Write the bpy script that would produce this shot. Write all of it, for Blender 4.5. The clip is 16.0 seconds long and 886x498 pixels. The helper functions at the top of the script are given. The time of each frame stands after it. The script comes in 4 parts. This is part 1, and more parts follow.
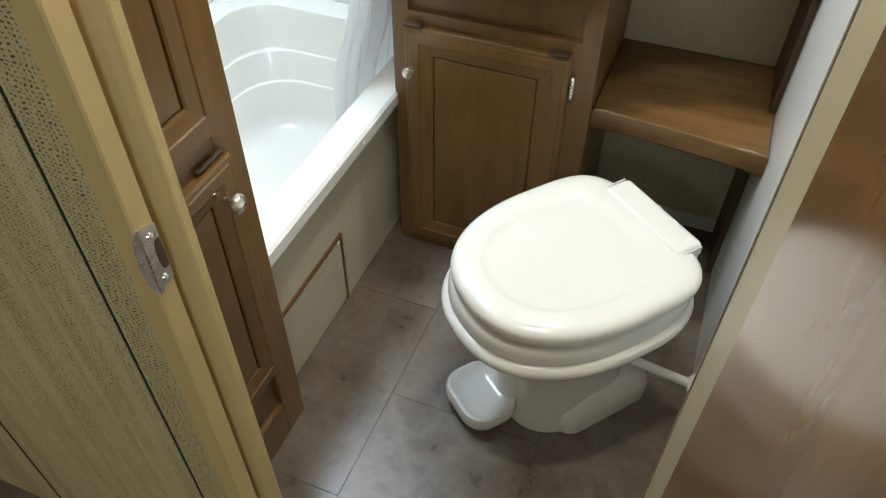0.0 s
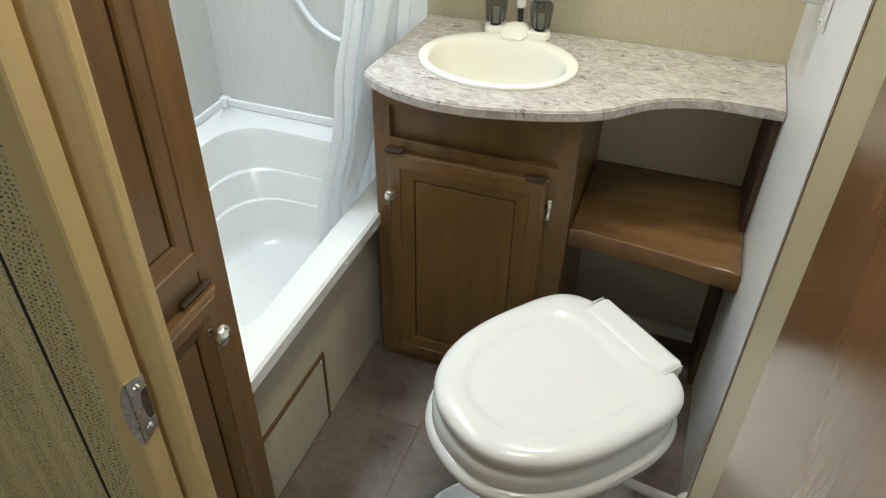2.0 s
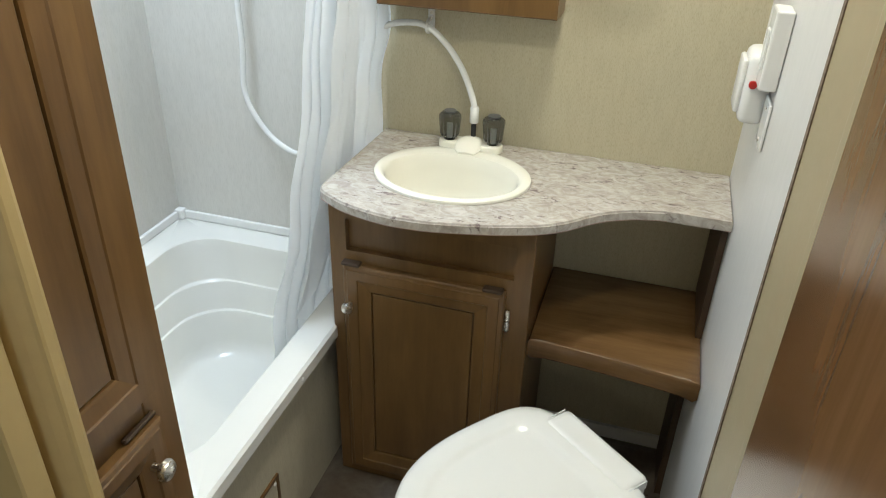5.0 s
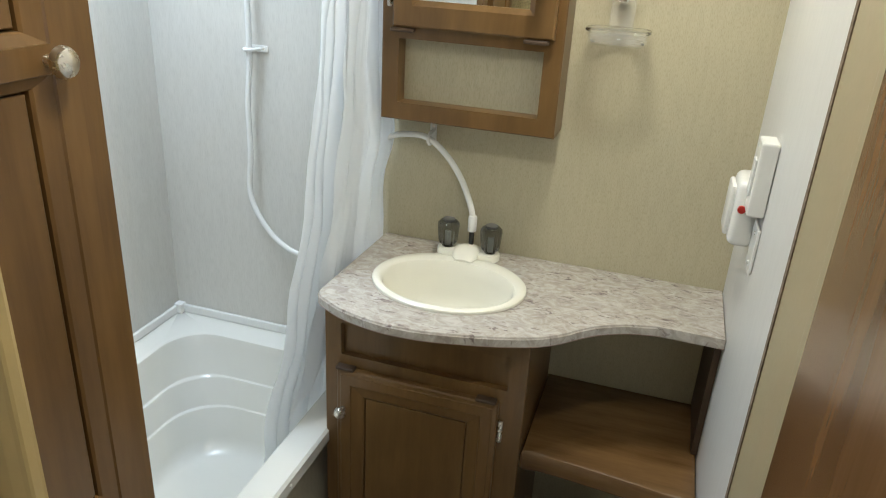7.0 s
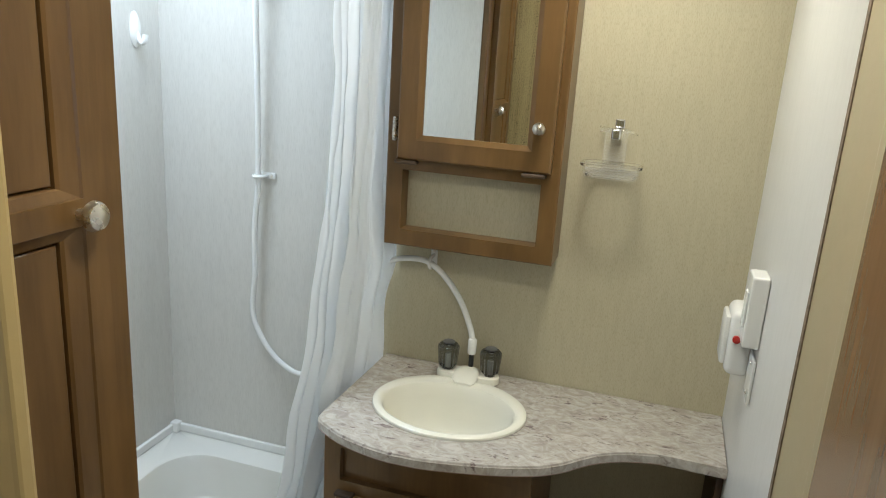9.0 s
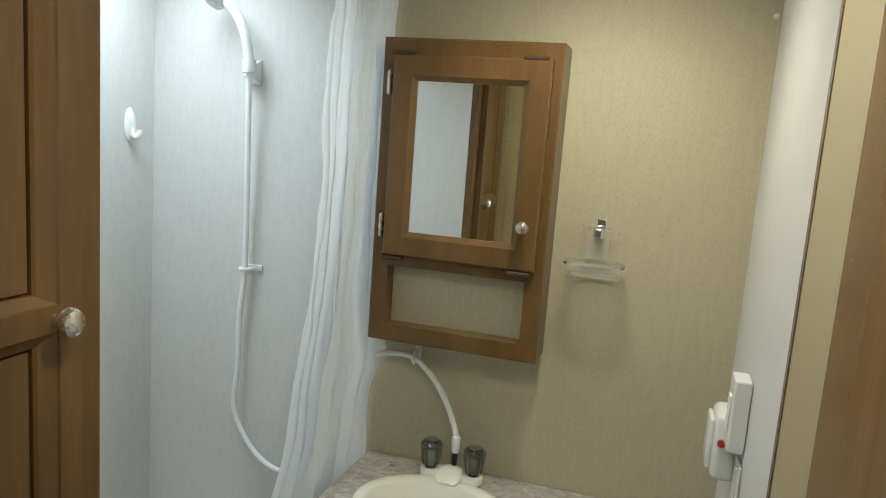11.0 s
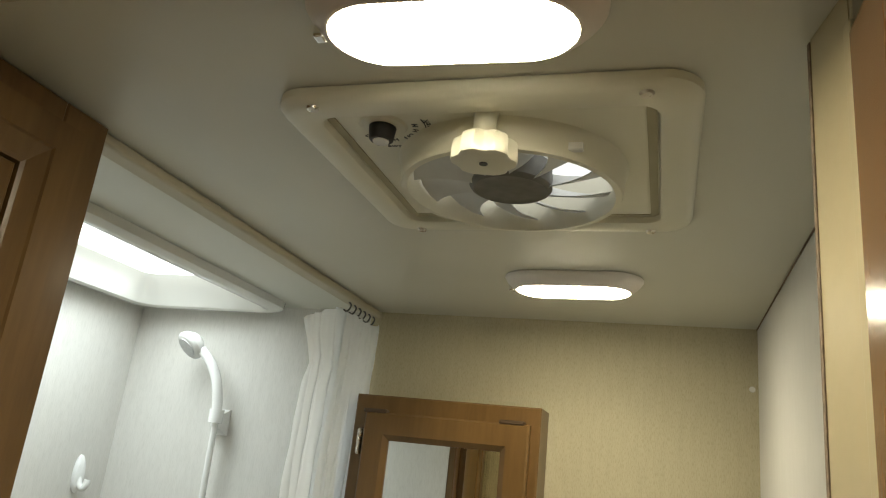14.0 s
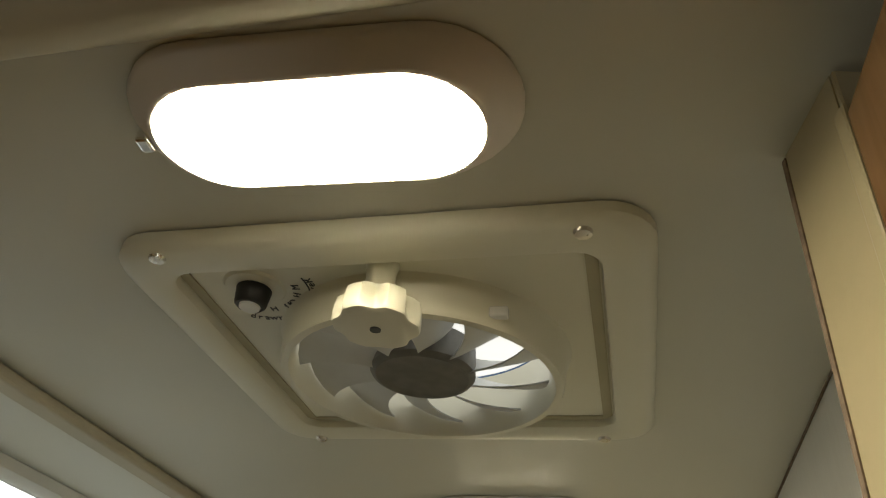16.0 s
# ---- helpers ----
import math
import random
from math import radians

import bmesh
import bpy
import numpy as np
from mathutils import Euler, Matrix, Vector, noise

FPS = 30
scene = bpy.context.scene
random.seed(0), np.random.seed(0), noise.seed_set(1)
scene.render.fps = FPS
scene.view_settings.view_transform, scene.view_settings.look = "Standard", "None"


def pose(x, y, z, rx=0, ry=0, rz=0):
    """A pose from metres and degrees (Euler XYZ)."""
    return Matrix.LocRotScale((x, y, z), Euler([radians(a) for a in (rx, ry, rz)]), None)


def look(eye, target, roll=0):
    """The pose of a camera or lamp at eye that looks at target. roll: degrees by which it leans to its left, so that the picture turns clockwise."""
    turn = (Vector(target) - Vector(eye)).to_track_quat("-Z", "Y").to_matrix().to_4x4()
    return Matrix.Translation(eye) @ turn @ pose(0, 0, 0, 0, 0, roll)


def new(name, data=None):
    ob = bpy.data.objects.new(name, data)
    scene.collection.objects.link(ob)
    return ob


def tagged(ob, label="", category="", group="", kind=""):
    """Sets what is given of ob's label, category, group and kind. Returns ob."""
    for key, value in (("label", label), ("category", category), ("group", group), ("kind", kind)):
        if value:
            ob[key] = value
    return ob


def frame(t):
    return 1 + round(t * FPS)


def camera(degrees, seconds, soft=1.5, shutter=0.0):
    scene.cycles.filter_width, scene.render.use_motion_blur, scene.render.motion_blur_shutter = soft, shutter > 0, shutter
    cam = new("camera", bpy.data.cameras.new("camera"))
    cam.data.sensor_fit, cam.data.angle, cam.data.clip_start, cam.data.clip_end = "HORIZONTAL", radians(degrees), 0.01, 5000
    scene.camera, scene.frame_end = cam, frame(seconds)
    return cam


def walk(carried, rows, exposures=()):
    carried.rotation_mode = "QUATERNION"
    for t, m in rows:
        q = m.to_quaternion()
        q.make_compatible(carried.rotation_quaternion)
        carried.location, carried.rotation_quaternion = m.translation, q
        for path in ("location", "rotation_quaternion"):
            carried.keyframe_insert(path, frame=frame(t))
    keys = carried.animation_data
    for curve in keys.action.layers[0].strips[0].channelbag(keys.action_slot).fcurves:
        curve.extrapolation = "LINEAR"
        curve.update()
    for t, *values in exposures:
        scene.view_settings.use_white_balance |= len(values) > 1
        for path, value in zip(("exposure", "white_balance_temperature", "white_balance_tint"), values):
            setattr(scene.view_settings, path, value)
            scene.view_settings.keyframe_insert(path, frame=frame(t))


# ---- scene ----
cam = camera(62.6, 16.0, soft=1.1)
PATH = [
    (0, (0.306, -1.62, 1.382), (-0.206, -0.311, -0.04), 0.5),
    (0.5, (0.303, -1.62, 1.398), (-0.235, -0.266, 0.028), -0.5),
    (1, (0.301, -1.616, 1.406), (-0.234, -0.199, 0.1), -0.2),
    (1.5, (0.298, -1.613, 1.418), (-0.231, -0.154, 0.156), 0.3),
    (2, (0.296, -1.607, 1.427), (-0.231, -0.113, 0.207), 1.1),
    (2.5, (0.298, -1.604, 1.432), (-0.229, -0.07, 0.261), 1.0),
    (3, (0.299, -1.595, 1.438), (-0.235, -0.028, 0.315), 0.5),
    (3.5, (0.295, -1.592, 1.441), (-0.199, 0.01, 0.35), 1.0),
    (4, (0.293, -1.588, 1.445), (-0.18, 0.034, 0.376), 1.5),
    (6.3, (0.306, -1.563, 1.488), (-0.203, 0.159, 0.608), 2.8),
    (6.5, (0.307, -1.563, 1.496), (-0.209, 0.169, 0.639), 3.0),
    (7, (0.304, -1.567, 1.506), (-0.221, 0.19, 0.707), 3.3),
    (7.5, (0.302, -1.57, 1.519), (-0.237, 0.209, 0.78), 3.2),
    (8, (0.293, -1.575, 1.538), (-0.258, 0.227, 0.867), 3.0),
    (8.5, (0.294, -1.583, 1.549), (-0.26, 0.244, 0.954), 3.4),
    (9, (0.294, -1.587, 1.558), (-0.261, 0.26, 1.027), 3.6),
    (9.2, (0.292, -1.589, 1.56), (-0.257, 0.267, 1.055), 3.6),
    (11.3, (0.309, -1.582, 1.604), (-0.257, 0.318, 1.336), 4.4),
    (11.5, (0.305, -1.584, 1.617), (-0.261, 0.32, 1.384), 4.4),
    (12, (0.3, -1.588, 1.616), (-0.271, 0.327, 1.537), 4.8),
    (12.5, (0.307, -1.583, 1.629), (-0.283, 0.327, 1.693), 5.0),
    (13, (0.304, -1.576, 1.642), (-0.29, 0.316, 1.903), 6.0),
    (13.5, (0.308, -1.554, 1.646), (-0.3, 0.297, 2.098), 6.6),
    (14, (0.313, -1.521, 1.649), (-0.275, 0.3, 2.23), 6.4),
    (14.5, (0.317, -1.499, 1.656), (-0.207, 0.269, 2.431), 4.8),
    (15, (0.32, -1.455, 1.656), (-0.171, 0.237, 2.603), 4.4),
    (15.5, (0.316, -1.382, 1.671), (-0.145, 0.236, 2.753), 5.0),
    (16, (0.314, -1.341, 1.68), (-0.145, 0.223, 2.839), 6.3),
]
walk(cam, [(t, look(eye, target, roll)) for t, eye, target, roll in PATH], exposures=((0, 0.74, 6050, 10), (2, 0.52, 6050, 10), (4, 0.49, 6050, 10), (7, 0.17, 6100, 10), (9, -0.09, 6100, 10), (11.5, -0.52, 6250, 7), (12.5, -0.70, 6350, 7), (13.5, -0.75, 6900, 7), (14.5, -0.8, 7250, 7), (16, -1.02, 7300, 7)))

# ---- world and light ----
world = bpy.data.worlds.new("world")
scene.world = world
world.use_nodes = True
wn = world.node_tree.nodes
sky = wn.new("ShaderNodeTexSky")
sky.sky_type, sky.sun_disc = "NISHITA", False
sky.sun_elevation, sky.sun_rotation = radians(48), radians(200)
world.node_tree.links.new(sky.outputs[0], wn["Background"].inputs[0])
wn["Background"].inputs[1].default_value = 0.12


def lamp(name, kind, m, energy, colour, size=(0.3, 0.3), spread=math.pi):
    data = bpy.data.lights.new(name, kind)
    data.energy, data.color = energy, colour
    if kind == "AREA":
        data.shape, data.size, data.size_y, data.spread = "RECTANGLE", *size, spread
    if kind == "SUN":
        data.angle = radians(2)
    ob = new(name, data)
    ob.matrix_world = m
    return ob


SKYLIGHT_W, CEILING_LAMP, HALL_W = 5.2, 72.0, 16.0
LENS_W = 1.2
lamp("skylight_daylight", "AREA", pose(-0.766, -0.383, 2.024), SKYLIGHT_W, (0.75, 0.885, 1.0), (0.22, 0.52), radians(135))
# Fill lamp added out of view to brighten the hall; no window stands there.
lamp("hall_fill_light", "AREA", pose(1.25, -3.2, 1.35, 0, 90, 0), HALL_W, (0.9, 0.95, 1.0), (0.6, 0.8))


# The third spot belongs to an unseen lamp, added to light the hall.
for lx, ly in ((0.163, -0.332), (0.157, -1.079), (0.196, -3.0)):
    lamp("ceiling_lamp_light", "AREA", pose(lx, ly, 1.9525), LENS_W, (1.0, 0.935, 0.75), (0.165, 0.060), radians(138))


# ---- materials ----
def nodes_of(name):
    mat = bpy.data.materials.new(name)
    mat.use_nodes = True
    nt = mat.node_tree
    return mat, nt, nt.nodes["Principled BSDF"]


def node(nt, kind, values=(), **props):
    n = nt.nodes.new(kind)
    for k, v in props.items():
        setattr(n, k, v)
    for k, v in dict(values).items():
        n.inputs[k].default_value = v
    return n


def coords(nt, scale, world_space=True):
    tex = nt.nodes.new("ShaderNodeTexCoord") if not world_space else nt.nodes.new("ShaderNodeNewGeometry")
    mp = node(nt, "ShaderNodeMapping", {"Scale": scale})
    nt.links.new(tex.outputs["Position" if world_space else "Object"], mp.inputs["Vector"])
    return mp.outputs["Vector"]


def ramp(nt, fac, stops):
    r = nt.nodes.new("ShaderNodeValToRGB")
    els = r.color_ramp.elements
    while len(els) < len(stops):
        els.new(0.5)
    for e, (p, c) in zip(els, stops):
        e.position, e.color = p, (*c, 1)
    nt.links.new(fac, r.inputs["Fac"])
    return r.outputs["Color"]


def noise_tex(nt, vec, scale, detail=4, rough=0.55, distort=0.0):
    n = node(nt, "ShaderNodeTexNoise", {"Scale": scale, "Detail": detail, "Roughness": rough, "Distortion": distort})
    nt.links.new(vec, n.inputs["Vector"])
    return n.outputs["Fac"]


def mix(nt, fac, a, b, mode="MIX"):
    m = node(nt, "ShaderNodeMix", data_type="RGBA", blend_type=mode)
    for sock, v in ((m.inputs[0], fac), (m.inputs[6], a), (m.inputs[7], b)):
        if isinstance(v, (int, float)):
            sock.default_value = v
        elif isinstance(v, tuple):
            sock.default_value = (*v, 1)
        else:
            nt.links.new(v, sock)
    return m.outputs[2]


def bump(nt, bsdf, height, strength=0.2, dist=0.002):
    b = node(nt, "ShaderNodeBump", {"Strength": strength, "Distance": dist})
    nt.links.new(height, b.inputs["Height"])
    nt.links.new(b.outputs["Normal"], bsdf.inputs["Normal"])


def wood(name, dark, light, rough=0.38, grain=(14, 14, 1.6), gloss=0.5):
    mat, nt, p = nodes_of(name)
    v = coords(nt, grain)
    broad = noise_tex(nt, v, 1.3, 3, 0.5, 0.6)
    fine = noise_tex(nt, coords(nt, tuple(g * 9 for g in grain)), 1.0, 3, 0.6)
    blotch = noise_tex(nt, coords(nt, (5, 5, 4)), 1.0, 3)
    c = ramp(nt, broad, [(0.3, dark), (0.7, light)])
    c = mix(nt, 0.26, c, ramp(nt, fine, [(0.35, dark), (0.65, light)]))
    c = mix(nt, 0.25, c, ramp(nt, blotch, [(0.35, tuple(d * 0.8 for d in dark)), (0.65, light)]))
    nt.links.new(c, p.inputs["Base Color"])
    p.inputs["Roughness"].default_value = rough
    p.inputs["Specular IOR Level"].default_value = gloss
    bump(nt, p, fine, 0.08, 0.001)
    return mat


def plastic(name, colour, rough=0.3, spot=0.06, scale=6.0, relief=0.0):
    mat, nt, p = nodes_of(name)
    n = noise_tex(nt, coords(nt, (1, 1, 1)), scale, 4)
    nt.links.new(ramp(nt, n, [(0.3, tuple(c * (1 - spot) for c in colour)), (0.7, colour)]), p.inputs["Base Color"])
    rr = ramp(nt, noise_tex(nt, coords(nt, (1, 1, 1)), scale * 4, 3), [(0.25, (rough * 0.93,) * 3), (0.75, (min(1, rough * 1.08),) * 3)])
    nt.links.new(rr, p.inputs["Roughness"])
    if relief:
        bump(nt, p, noise_tex(nt, coords(nt, (1, 1, 1)), 220, 3), relief, 0.001)
    return mat


def metal(name, colour, rough):
    mat, nt, p = nodes_of(name)
    p.inputs["Base Color"].default_value, p.inputs["Metallic"].default_value = (*colour, 1), 1
    r = ramp(nt, noise_tex(nt, coords(nt, (1, 1, 1)), 90, 3), [(0.3, (rough * 0.9,) * 3), (0.7, (rough * 1.1,) * 3)])
    nt.links.new(r, p.inputs["Roughness"])
    return mat


def clear(name, colour, rough=0.03, ior=1.49):
    mat, nt, p = nodes_of(name)
    p.inputs["Base Color"].default_value = (*colour, 1)
    p.inputs["Roughness"].default_value, p.inputs["IOR"].default_value = rough, ior
    p.inputs["Transmission Weight"].default_value = 1
    return mat


def wallpaper(name, base, fleck, rough=0.6, strength=0.35, size=1.0, rise=45):
    mat, nt, p = nodes_of(name)
    v = coords(nt, (520 / size, 520 / size, rise / size))
    thread = noise_tex(nt, v, 1.0, 2, 0.6)
    cross = noise_tex(nt, coords(nt, (75 / size, 75 / size, 13 / size)), 1.0, 2, 0.6)
    broad = noise_tex(nt, coords(nt, (3, 3, 2)), 1.0, 3)
    c = ramp(nt, thread, [(0.36, fleck), (0.52, base)])
    c = mix(nt, 0.22, c, ramp(nt, cross, [(0.35, fleck), (0.6, tuple(min(1, b * 1.1) for b in base))]))
    c = mix(nt, 0.12, c, ramp(nt, broad, [(0.3, fleck), (0.7, base)]))
    nt.links.new(c, p.inputs["Base Color"])
    p.inputs["Roughness"].default_value = rough
    p.inputs["Specular IOR Level"].default_value = 0.35
    bump(nt, p, thread, strength, 0.0008)
    return mat


def grasscloth(name):
    """A coarse woven paper: rows of short dark gaps between pale threads, in uneven upright streaks."""
    mat, nt, p = nodes_of(name)

    def calc(op, a, b=0.0):
        n = node(nt, "ShaderNodeMath", operation=op)
        for sock, v in zip(n.inputs, (a, b)):
            if isinstance(v, (int, float)):
                sock.default_value = v
            else:
                nt.links.new(v, sock)
        return n.outputs[0]

    xyz = nt.nodes.new("ShaderNodeSeparateXYZ")
    nt.links.new(coords(nt, (1, 1, 1)), xyz.inputs[0])
    along = calc("ADD", xyz.outputs[0], xyz.outputs[1])
    wobble = noise_tex(nt, coords(nt, (60, 60, 60)), 1.0, 2, 0.5)
    jitter = noise_tex(nt, coords(nt, (230, 230, 230)), 1.0, 1, 0.5)
    sx = calc("SINE", calc("ADD", calc("MULTIPLY", along, 1050.0), calc("MULTIPLY", wobble, 20.0)))
    sz = calc("SINE", calc("ADD", calc("MULTIPLY", xyz.outputs[2], 1300.0), calc("MULTIPLY", wobble, 12.0)))
    gaps = calc("MULTIPLY", calc("MULTIPLY", calc("ADD", sx, 1.0), calc("ADD", sz, 1.0)), calc("MULTIPLY", jitter, 0.5))
    fine = noise_tex(nt, coords(nt, (520, 520, 240)), 1.0, 2, 0.6)
    streak = noise_tex(nt, coords(nt, (46, 46, 1.2)), 1.0, 3, 0.6)
    broad = noise_tex(nt, coords(nt, (5, 5, 3)), 1.0, 3)
    c = ramp(nt, fine, [(0.35, (0.37, 0.295, 0.135)), (0.62, (0.55, 0.45, 0.225))])
    c = mix(nt, 0.34, c, ramp(nt, streak, [(0.38, (0.25, 0.205, 0.10)), (0.62, (0.50, 0.43, 0.25))]))
    c = mix(nt, 0.18, c, ramp(nt, broad, [(0.35, (0.25, 0.21, 0.10)), (0.65, (0.48, 0.41, 0.24))]))
    dark = mix(nt, 1.0, ramp(nt, gaps, [(0.42, (0, 0, 0)), (0.70, (1, 1, 1))]), ramp(nt, streak, [(0.36, (1, 1, 1)), (0.64, (0.35, 0.35, 0.35))]), "MULTIPLY")
    c = mix(nt, dark, c, (0.060, 0.046, 0.022))
    nt.links.new(c, p.inputs["Base Color"])
    p.inputs["Roughness"].default_value = 0.65
    p.inputs["Specular IOR Level"].default_value = 0.3
    bump(nt, p, gaps, -0.4, 0.0008)
    return mat


def emit(name, colour, strength):
    mat, nt, p = nodes_of(name)
    p.inputs["Base Color"].default_value = (*colour, 1)
    p.inputs["Emission Color"].default_value = (*colour, 1)
    p.inputs["Emission Strength"].default_value = strength
    return mat


def marble(name):
    """A printed laminate: pale grey-beige clouds, white drifts and short plum-brown flecks that lie along x."""
    mat, nt, p = nodes_of(name)
    cloud = noise_tex(nt, coords(nt, (13, 22, 13)), 1.0, 5, 0.62, 0.8)
    drift = noise_tex(nt, coords(nt, (27, 36, 27)), 1.0, 6, 0.66, 1.6)
    fleck = noise_tex(nt, coords(nt, (34, 95, 34)), 1.0, 4, 0.6, 1.0)
    where = noise_tex(nt, coords(nt, (15, 26, 15)), 1.0, 3, 0.55)
    c = ramp(nt, cloud, [(0.34, (0.36, 0.31, 0.265)), (0.50, (0.46, 0.42, 0.37)), (0.66, (0.40, 0.36, 0.33))])
    c = mix(nt, 0.55, c, ramp(nt, drift, [(0.36, (0.33, 0.29, 0.26)), (0.48, (0.45, 0.415, 0.37)), (0.62, (0.62, 0.605, 0.575))]))
    spots = mix(nt, 1.0, ramp(nt, fleck, [(0.575, (0, 0, 0)), (0.64, (0.85, 0.85, 0.85))]), ramp(nt, where, [(0.42, (0.1, 0.1, 0.1)), (0.58, (1, 1, 1))]), "MULTIPLY")
    c = mix(nt, spots, c, (0.155, 0.115, 0.115))
    nt.links.new(c, p.inputs["Base Color"])
    p.inputs["Roughness"].default_value = 0.22
    bump(nt, p, drift, 0.03, 0.0006)
    return mat


def slate(name):
    mat, nt, p = nodes_of(name)
    a = noise_tex(nt, coords(nt, (7, 7, 7)), 1.0, 6, 0.62, 0.3)
    b = noise_tex(nt, coords(nt, (60, 60, 60)), 1.0, 4, 0.6)
    rust = noise_tex(nt, coords(nt, (9, 5, 9)), 1.0, 5, 0.6, 0.4)
    info = nt.nodes.new("ShaderNodeObjectInfo")
    c = ramp(nt, a, [(0.32, (0.060, 0.048, 0.038)), (0.44, (0.125, 0.098, 0.074)), (0.54, (0.185, 0.158, 0.130)), (0.64, (0.105, 0.084, 0.066))])
    c = mix(nt, ramp(nt, rust, [(0.48, (0, 0, 0)), (0.66, (0.42, 0.42, 0.42))]), c, (0.165, 0.108, 0.064))
    c = mix(nt, 0.22, c, ramp(nt, b, [(0.3, (0.060, 0.050, 0.040)), (0.7, (0.20, 0.175, 0.145))]))
    c = mix(nt, 0.20, c, ramp(nt, info.outputs["Random"], [(0.0, (0.090, 0.074, 0.058)), (1.0, (0.155, 0.132, 0.108))]))
    nt.links.new(c, p.inputs["Base Color"])
    nt.links.new(ramp(nt, a, [(0.3, (0.25, 0.25, 0.25)), (0.7, (0.42, 0.42, 0.42))]), p.inputs["Roughness"])
    p.inputs["Specular IOR Level"].default_value = 0.5
    bump(nt, p, b, 0.10, 0.001)
    return mat


def cloth(name, colour):
    mat, nt, p = nodes_of(name)
    p.inputs["Base Color"].default_value = (*colour, 1)
    p.inputs["Roughness"].default_value = 0.42
    tr = node(nt, "ShaderNodeBsdfTranslucent", {"Color": (*colour, 1)})
    mx = node(nt, "ShaderNodeMixShader", {"Fac": 0.45})
    nt.links.new(p.outputs[0], mx.inputs[1])
    nt.links.new(tr.outputs[0], mx.inputs[2])
    nt.links.new(mx.outputs[0], nt.nodes["Material Output"].inputs["Surface"])
    bump(nt, p, noise_tex(nt, coords(nt, (30, 30, 8)), 1.0, 3), 0.25, 0.003)
    return mat


WOOD = wood("stained maple", (0.108, 0.058, 0.020), (0.200, 0.112, 0.040), 0.30, (14, 14, 1.6), 0.38)
WOOD_SHELF = wood("stained maple shelf", (0.105, 0.054, 0.020), (0.235, 0.135, 0.055), 0.24, (1.8, 14, 14))
WOOD_DOOR = wood("wood print door", (0.125, 0.062, 0.025), (0.265, 0.146, 0.062), 0.20, (11, 11, 0.9), 0.55)
WOOD_DARK = wood("dark wood and cabinet inside shade", (0.05, 0.028, 0.014), (0.085, 0.05, 0.026), 0.5)
PAPER = wallpaper("linen wallpaper", (0.52, 0.475, 0.34), (0.43, 0.385, 0.26), 0.6, 0.25, 0.85, 100)
PAPER_SHOWER = wallpaper("pale shower wallboard", (0.62, 0.605, 0.565), (0.555, 0.54, 0.50), 0.45, 0.15)
PAPER_HALL = grasscloth("woven hall wallpaper")
WALL_SMOOTH = wallpaper("pale grey wallboard", (0.72, 0.715, 0.70), (0.69, 0.685, 0.67), 0.38, 0.08)
APRON = wallpaper("beige tub apron board", (0.53, 0.485, 0.36), (0.45, 0.405, 0.29), 0.5, 0.15)
CEIL = plastic("ceiling board", (0.64, 0.63, 0.55), 0.42, 0.05, 5, 0.05)
CASING = plastic("beige vinyl casing", (0.46, 0.345, 0.145), 0.40, 0.04, 70, 0.08)
CASING_PALE = plastic("pale beige vinyl casing", (0.45, 0.385, 0.245), 0.40, 0.04, 70, 0.08)
BATTEN = plastic("beige batten", (0.52, 0.475, 0.36), 0.58, 0.06, 20)
TUB = plastic("white acrylic", (0.74, 0.735, 0.69), 0.14, 0.03, 4)
WHITE = plastic("white plastic", (0.80, 0.80, 0.78), 0.25, 0.03, 12)
IVORY = plastic("ivory plastic", (0.82, 0.80, 0.70), 0.2, 0.03, 8)
TOILET = plastic("ivory white toilet plastic", (0.73, 0.725, 0.685), 0.16, 0.03, 5)
VENT = plastic("cream vent plastic", (0.74, 0.72, 0.60), 0.35, 0.02, 6)
GREY = plastic("grey plastic and lid gap shade", (0.62, 0.63, 0.62), 0.4, 0.12, 25)
FANHUB = plastic("dusty grey hub plastic", (0.17, 0.165, 0.15), 0.5, 0.35, 60)
DARKGREY = plastic("dark grey plastic", (0.10, 0.10, 0.10), 0.35, 0.2, 30)
BLACK = plastic("black rubber", (0.015, 0.015, 0.015), 0.5, 0.2, 20)
RED = plastic("red plastic", (0.55, 0.03, 0.02), 0.3, 0.05, 20)
EDGE = plastic("raw board edge", (0.30, 0.22, 0.16), 0.8, 0.5, 160, 0.6)
INK = plastic("black ink", (0.03, 0.03, 0.03), 0.6, 0.1, 20)
NICKEL = metal("brushed nickel", (0.72, 0.68, 0.62), 0.28)
CHROME = metal("chrome", (0.88, 0.88, 0.88), 0.18)
MIRROR = metal("mirror silver", (0.86, 0.88, 0.87), 0.005)
SMOKE = clear("smoked acrylic", (0.30, 0.305, 0.285), 0.06)
CLEAR = plastic("clear acrylic", (0.9, 0.9, 0.88), 0.05, 0.02)
CLEAR.node_tree.nodes["Principled BSDF"].inputs["Alpha"].default_value = 0.13
RIMCLEAR = clear("clear acrylic edge", (0.97, 0.97, 0.95), 0.02)
SLOT_SHADE = plastic("olive slot shade", (0.44, 0.40, 0.27), 0.5, 0.1, 30)
HOLE = plastic("dark brown hole", (0.06, 0.035, 0.018), 0.7, 0.3, 60)
BANDLINE = plastic("rosy brown edge line", (0.32, 0.22, 0.19), 0.4, 0.1, 40)
COUNTER = marble("marbled laminate")
SLATE = slate("slate vinyl tile")
JOINT = plastic("dark tile joint", (0.03, 0.027, 0.024), 0.7, 0.2, 40)
CURTAIN = cloth("white curtain vinyl", (0.84, 0.86, 0.88))
LENS = emit("lit lamp lens", (1.0, 0.935, 0.75), CEILING_LAMP)
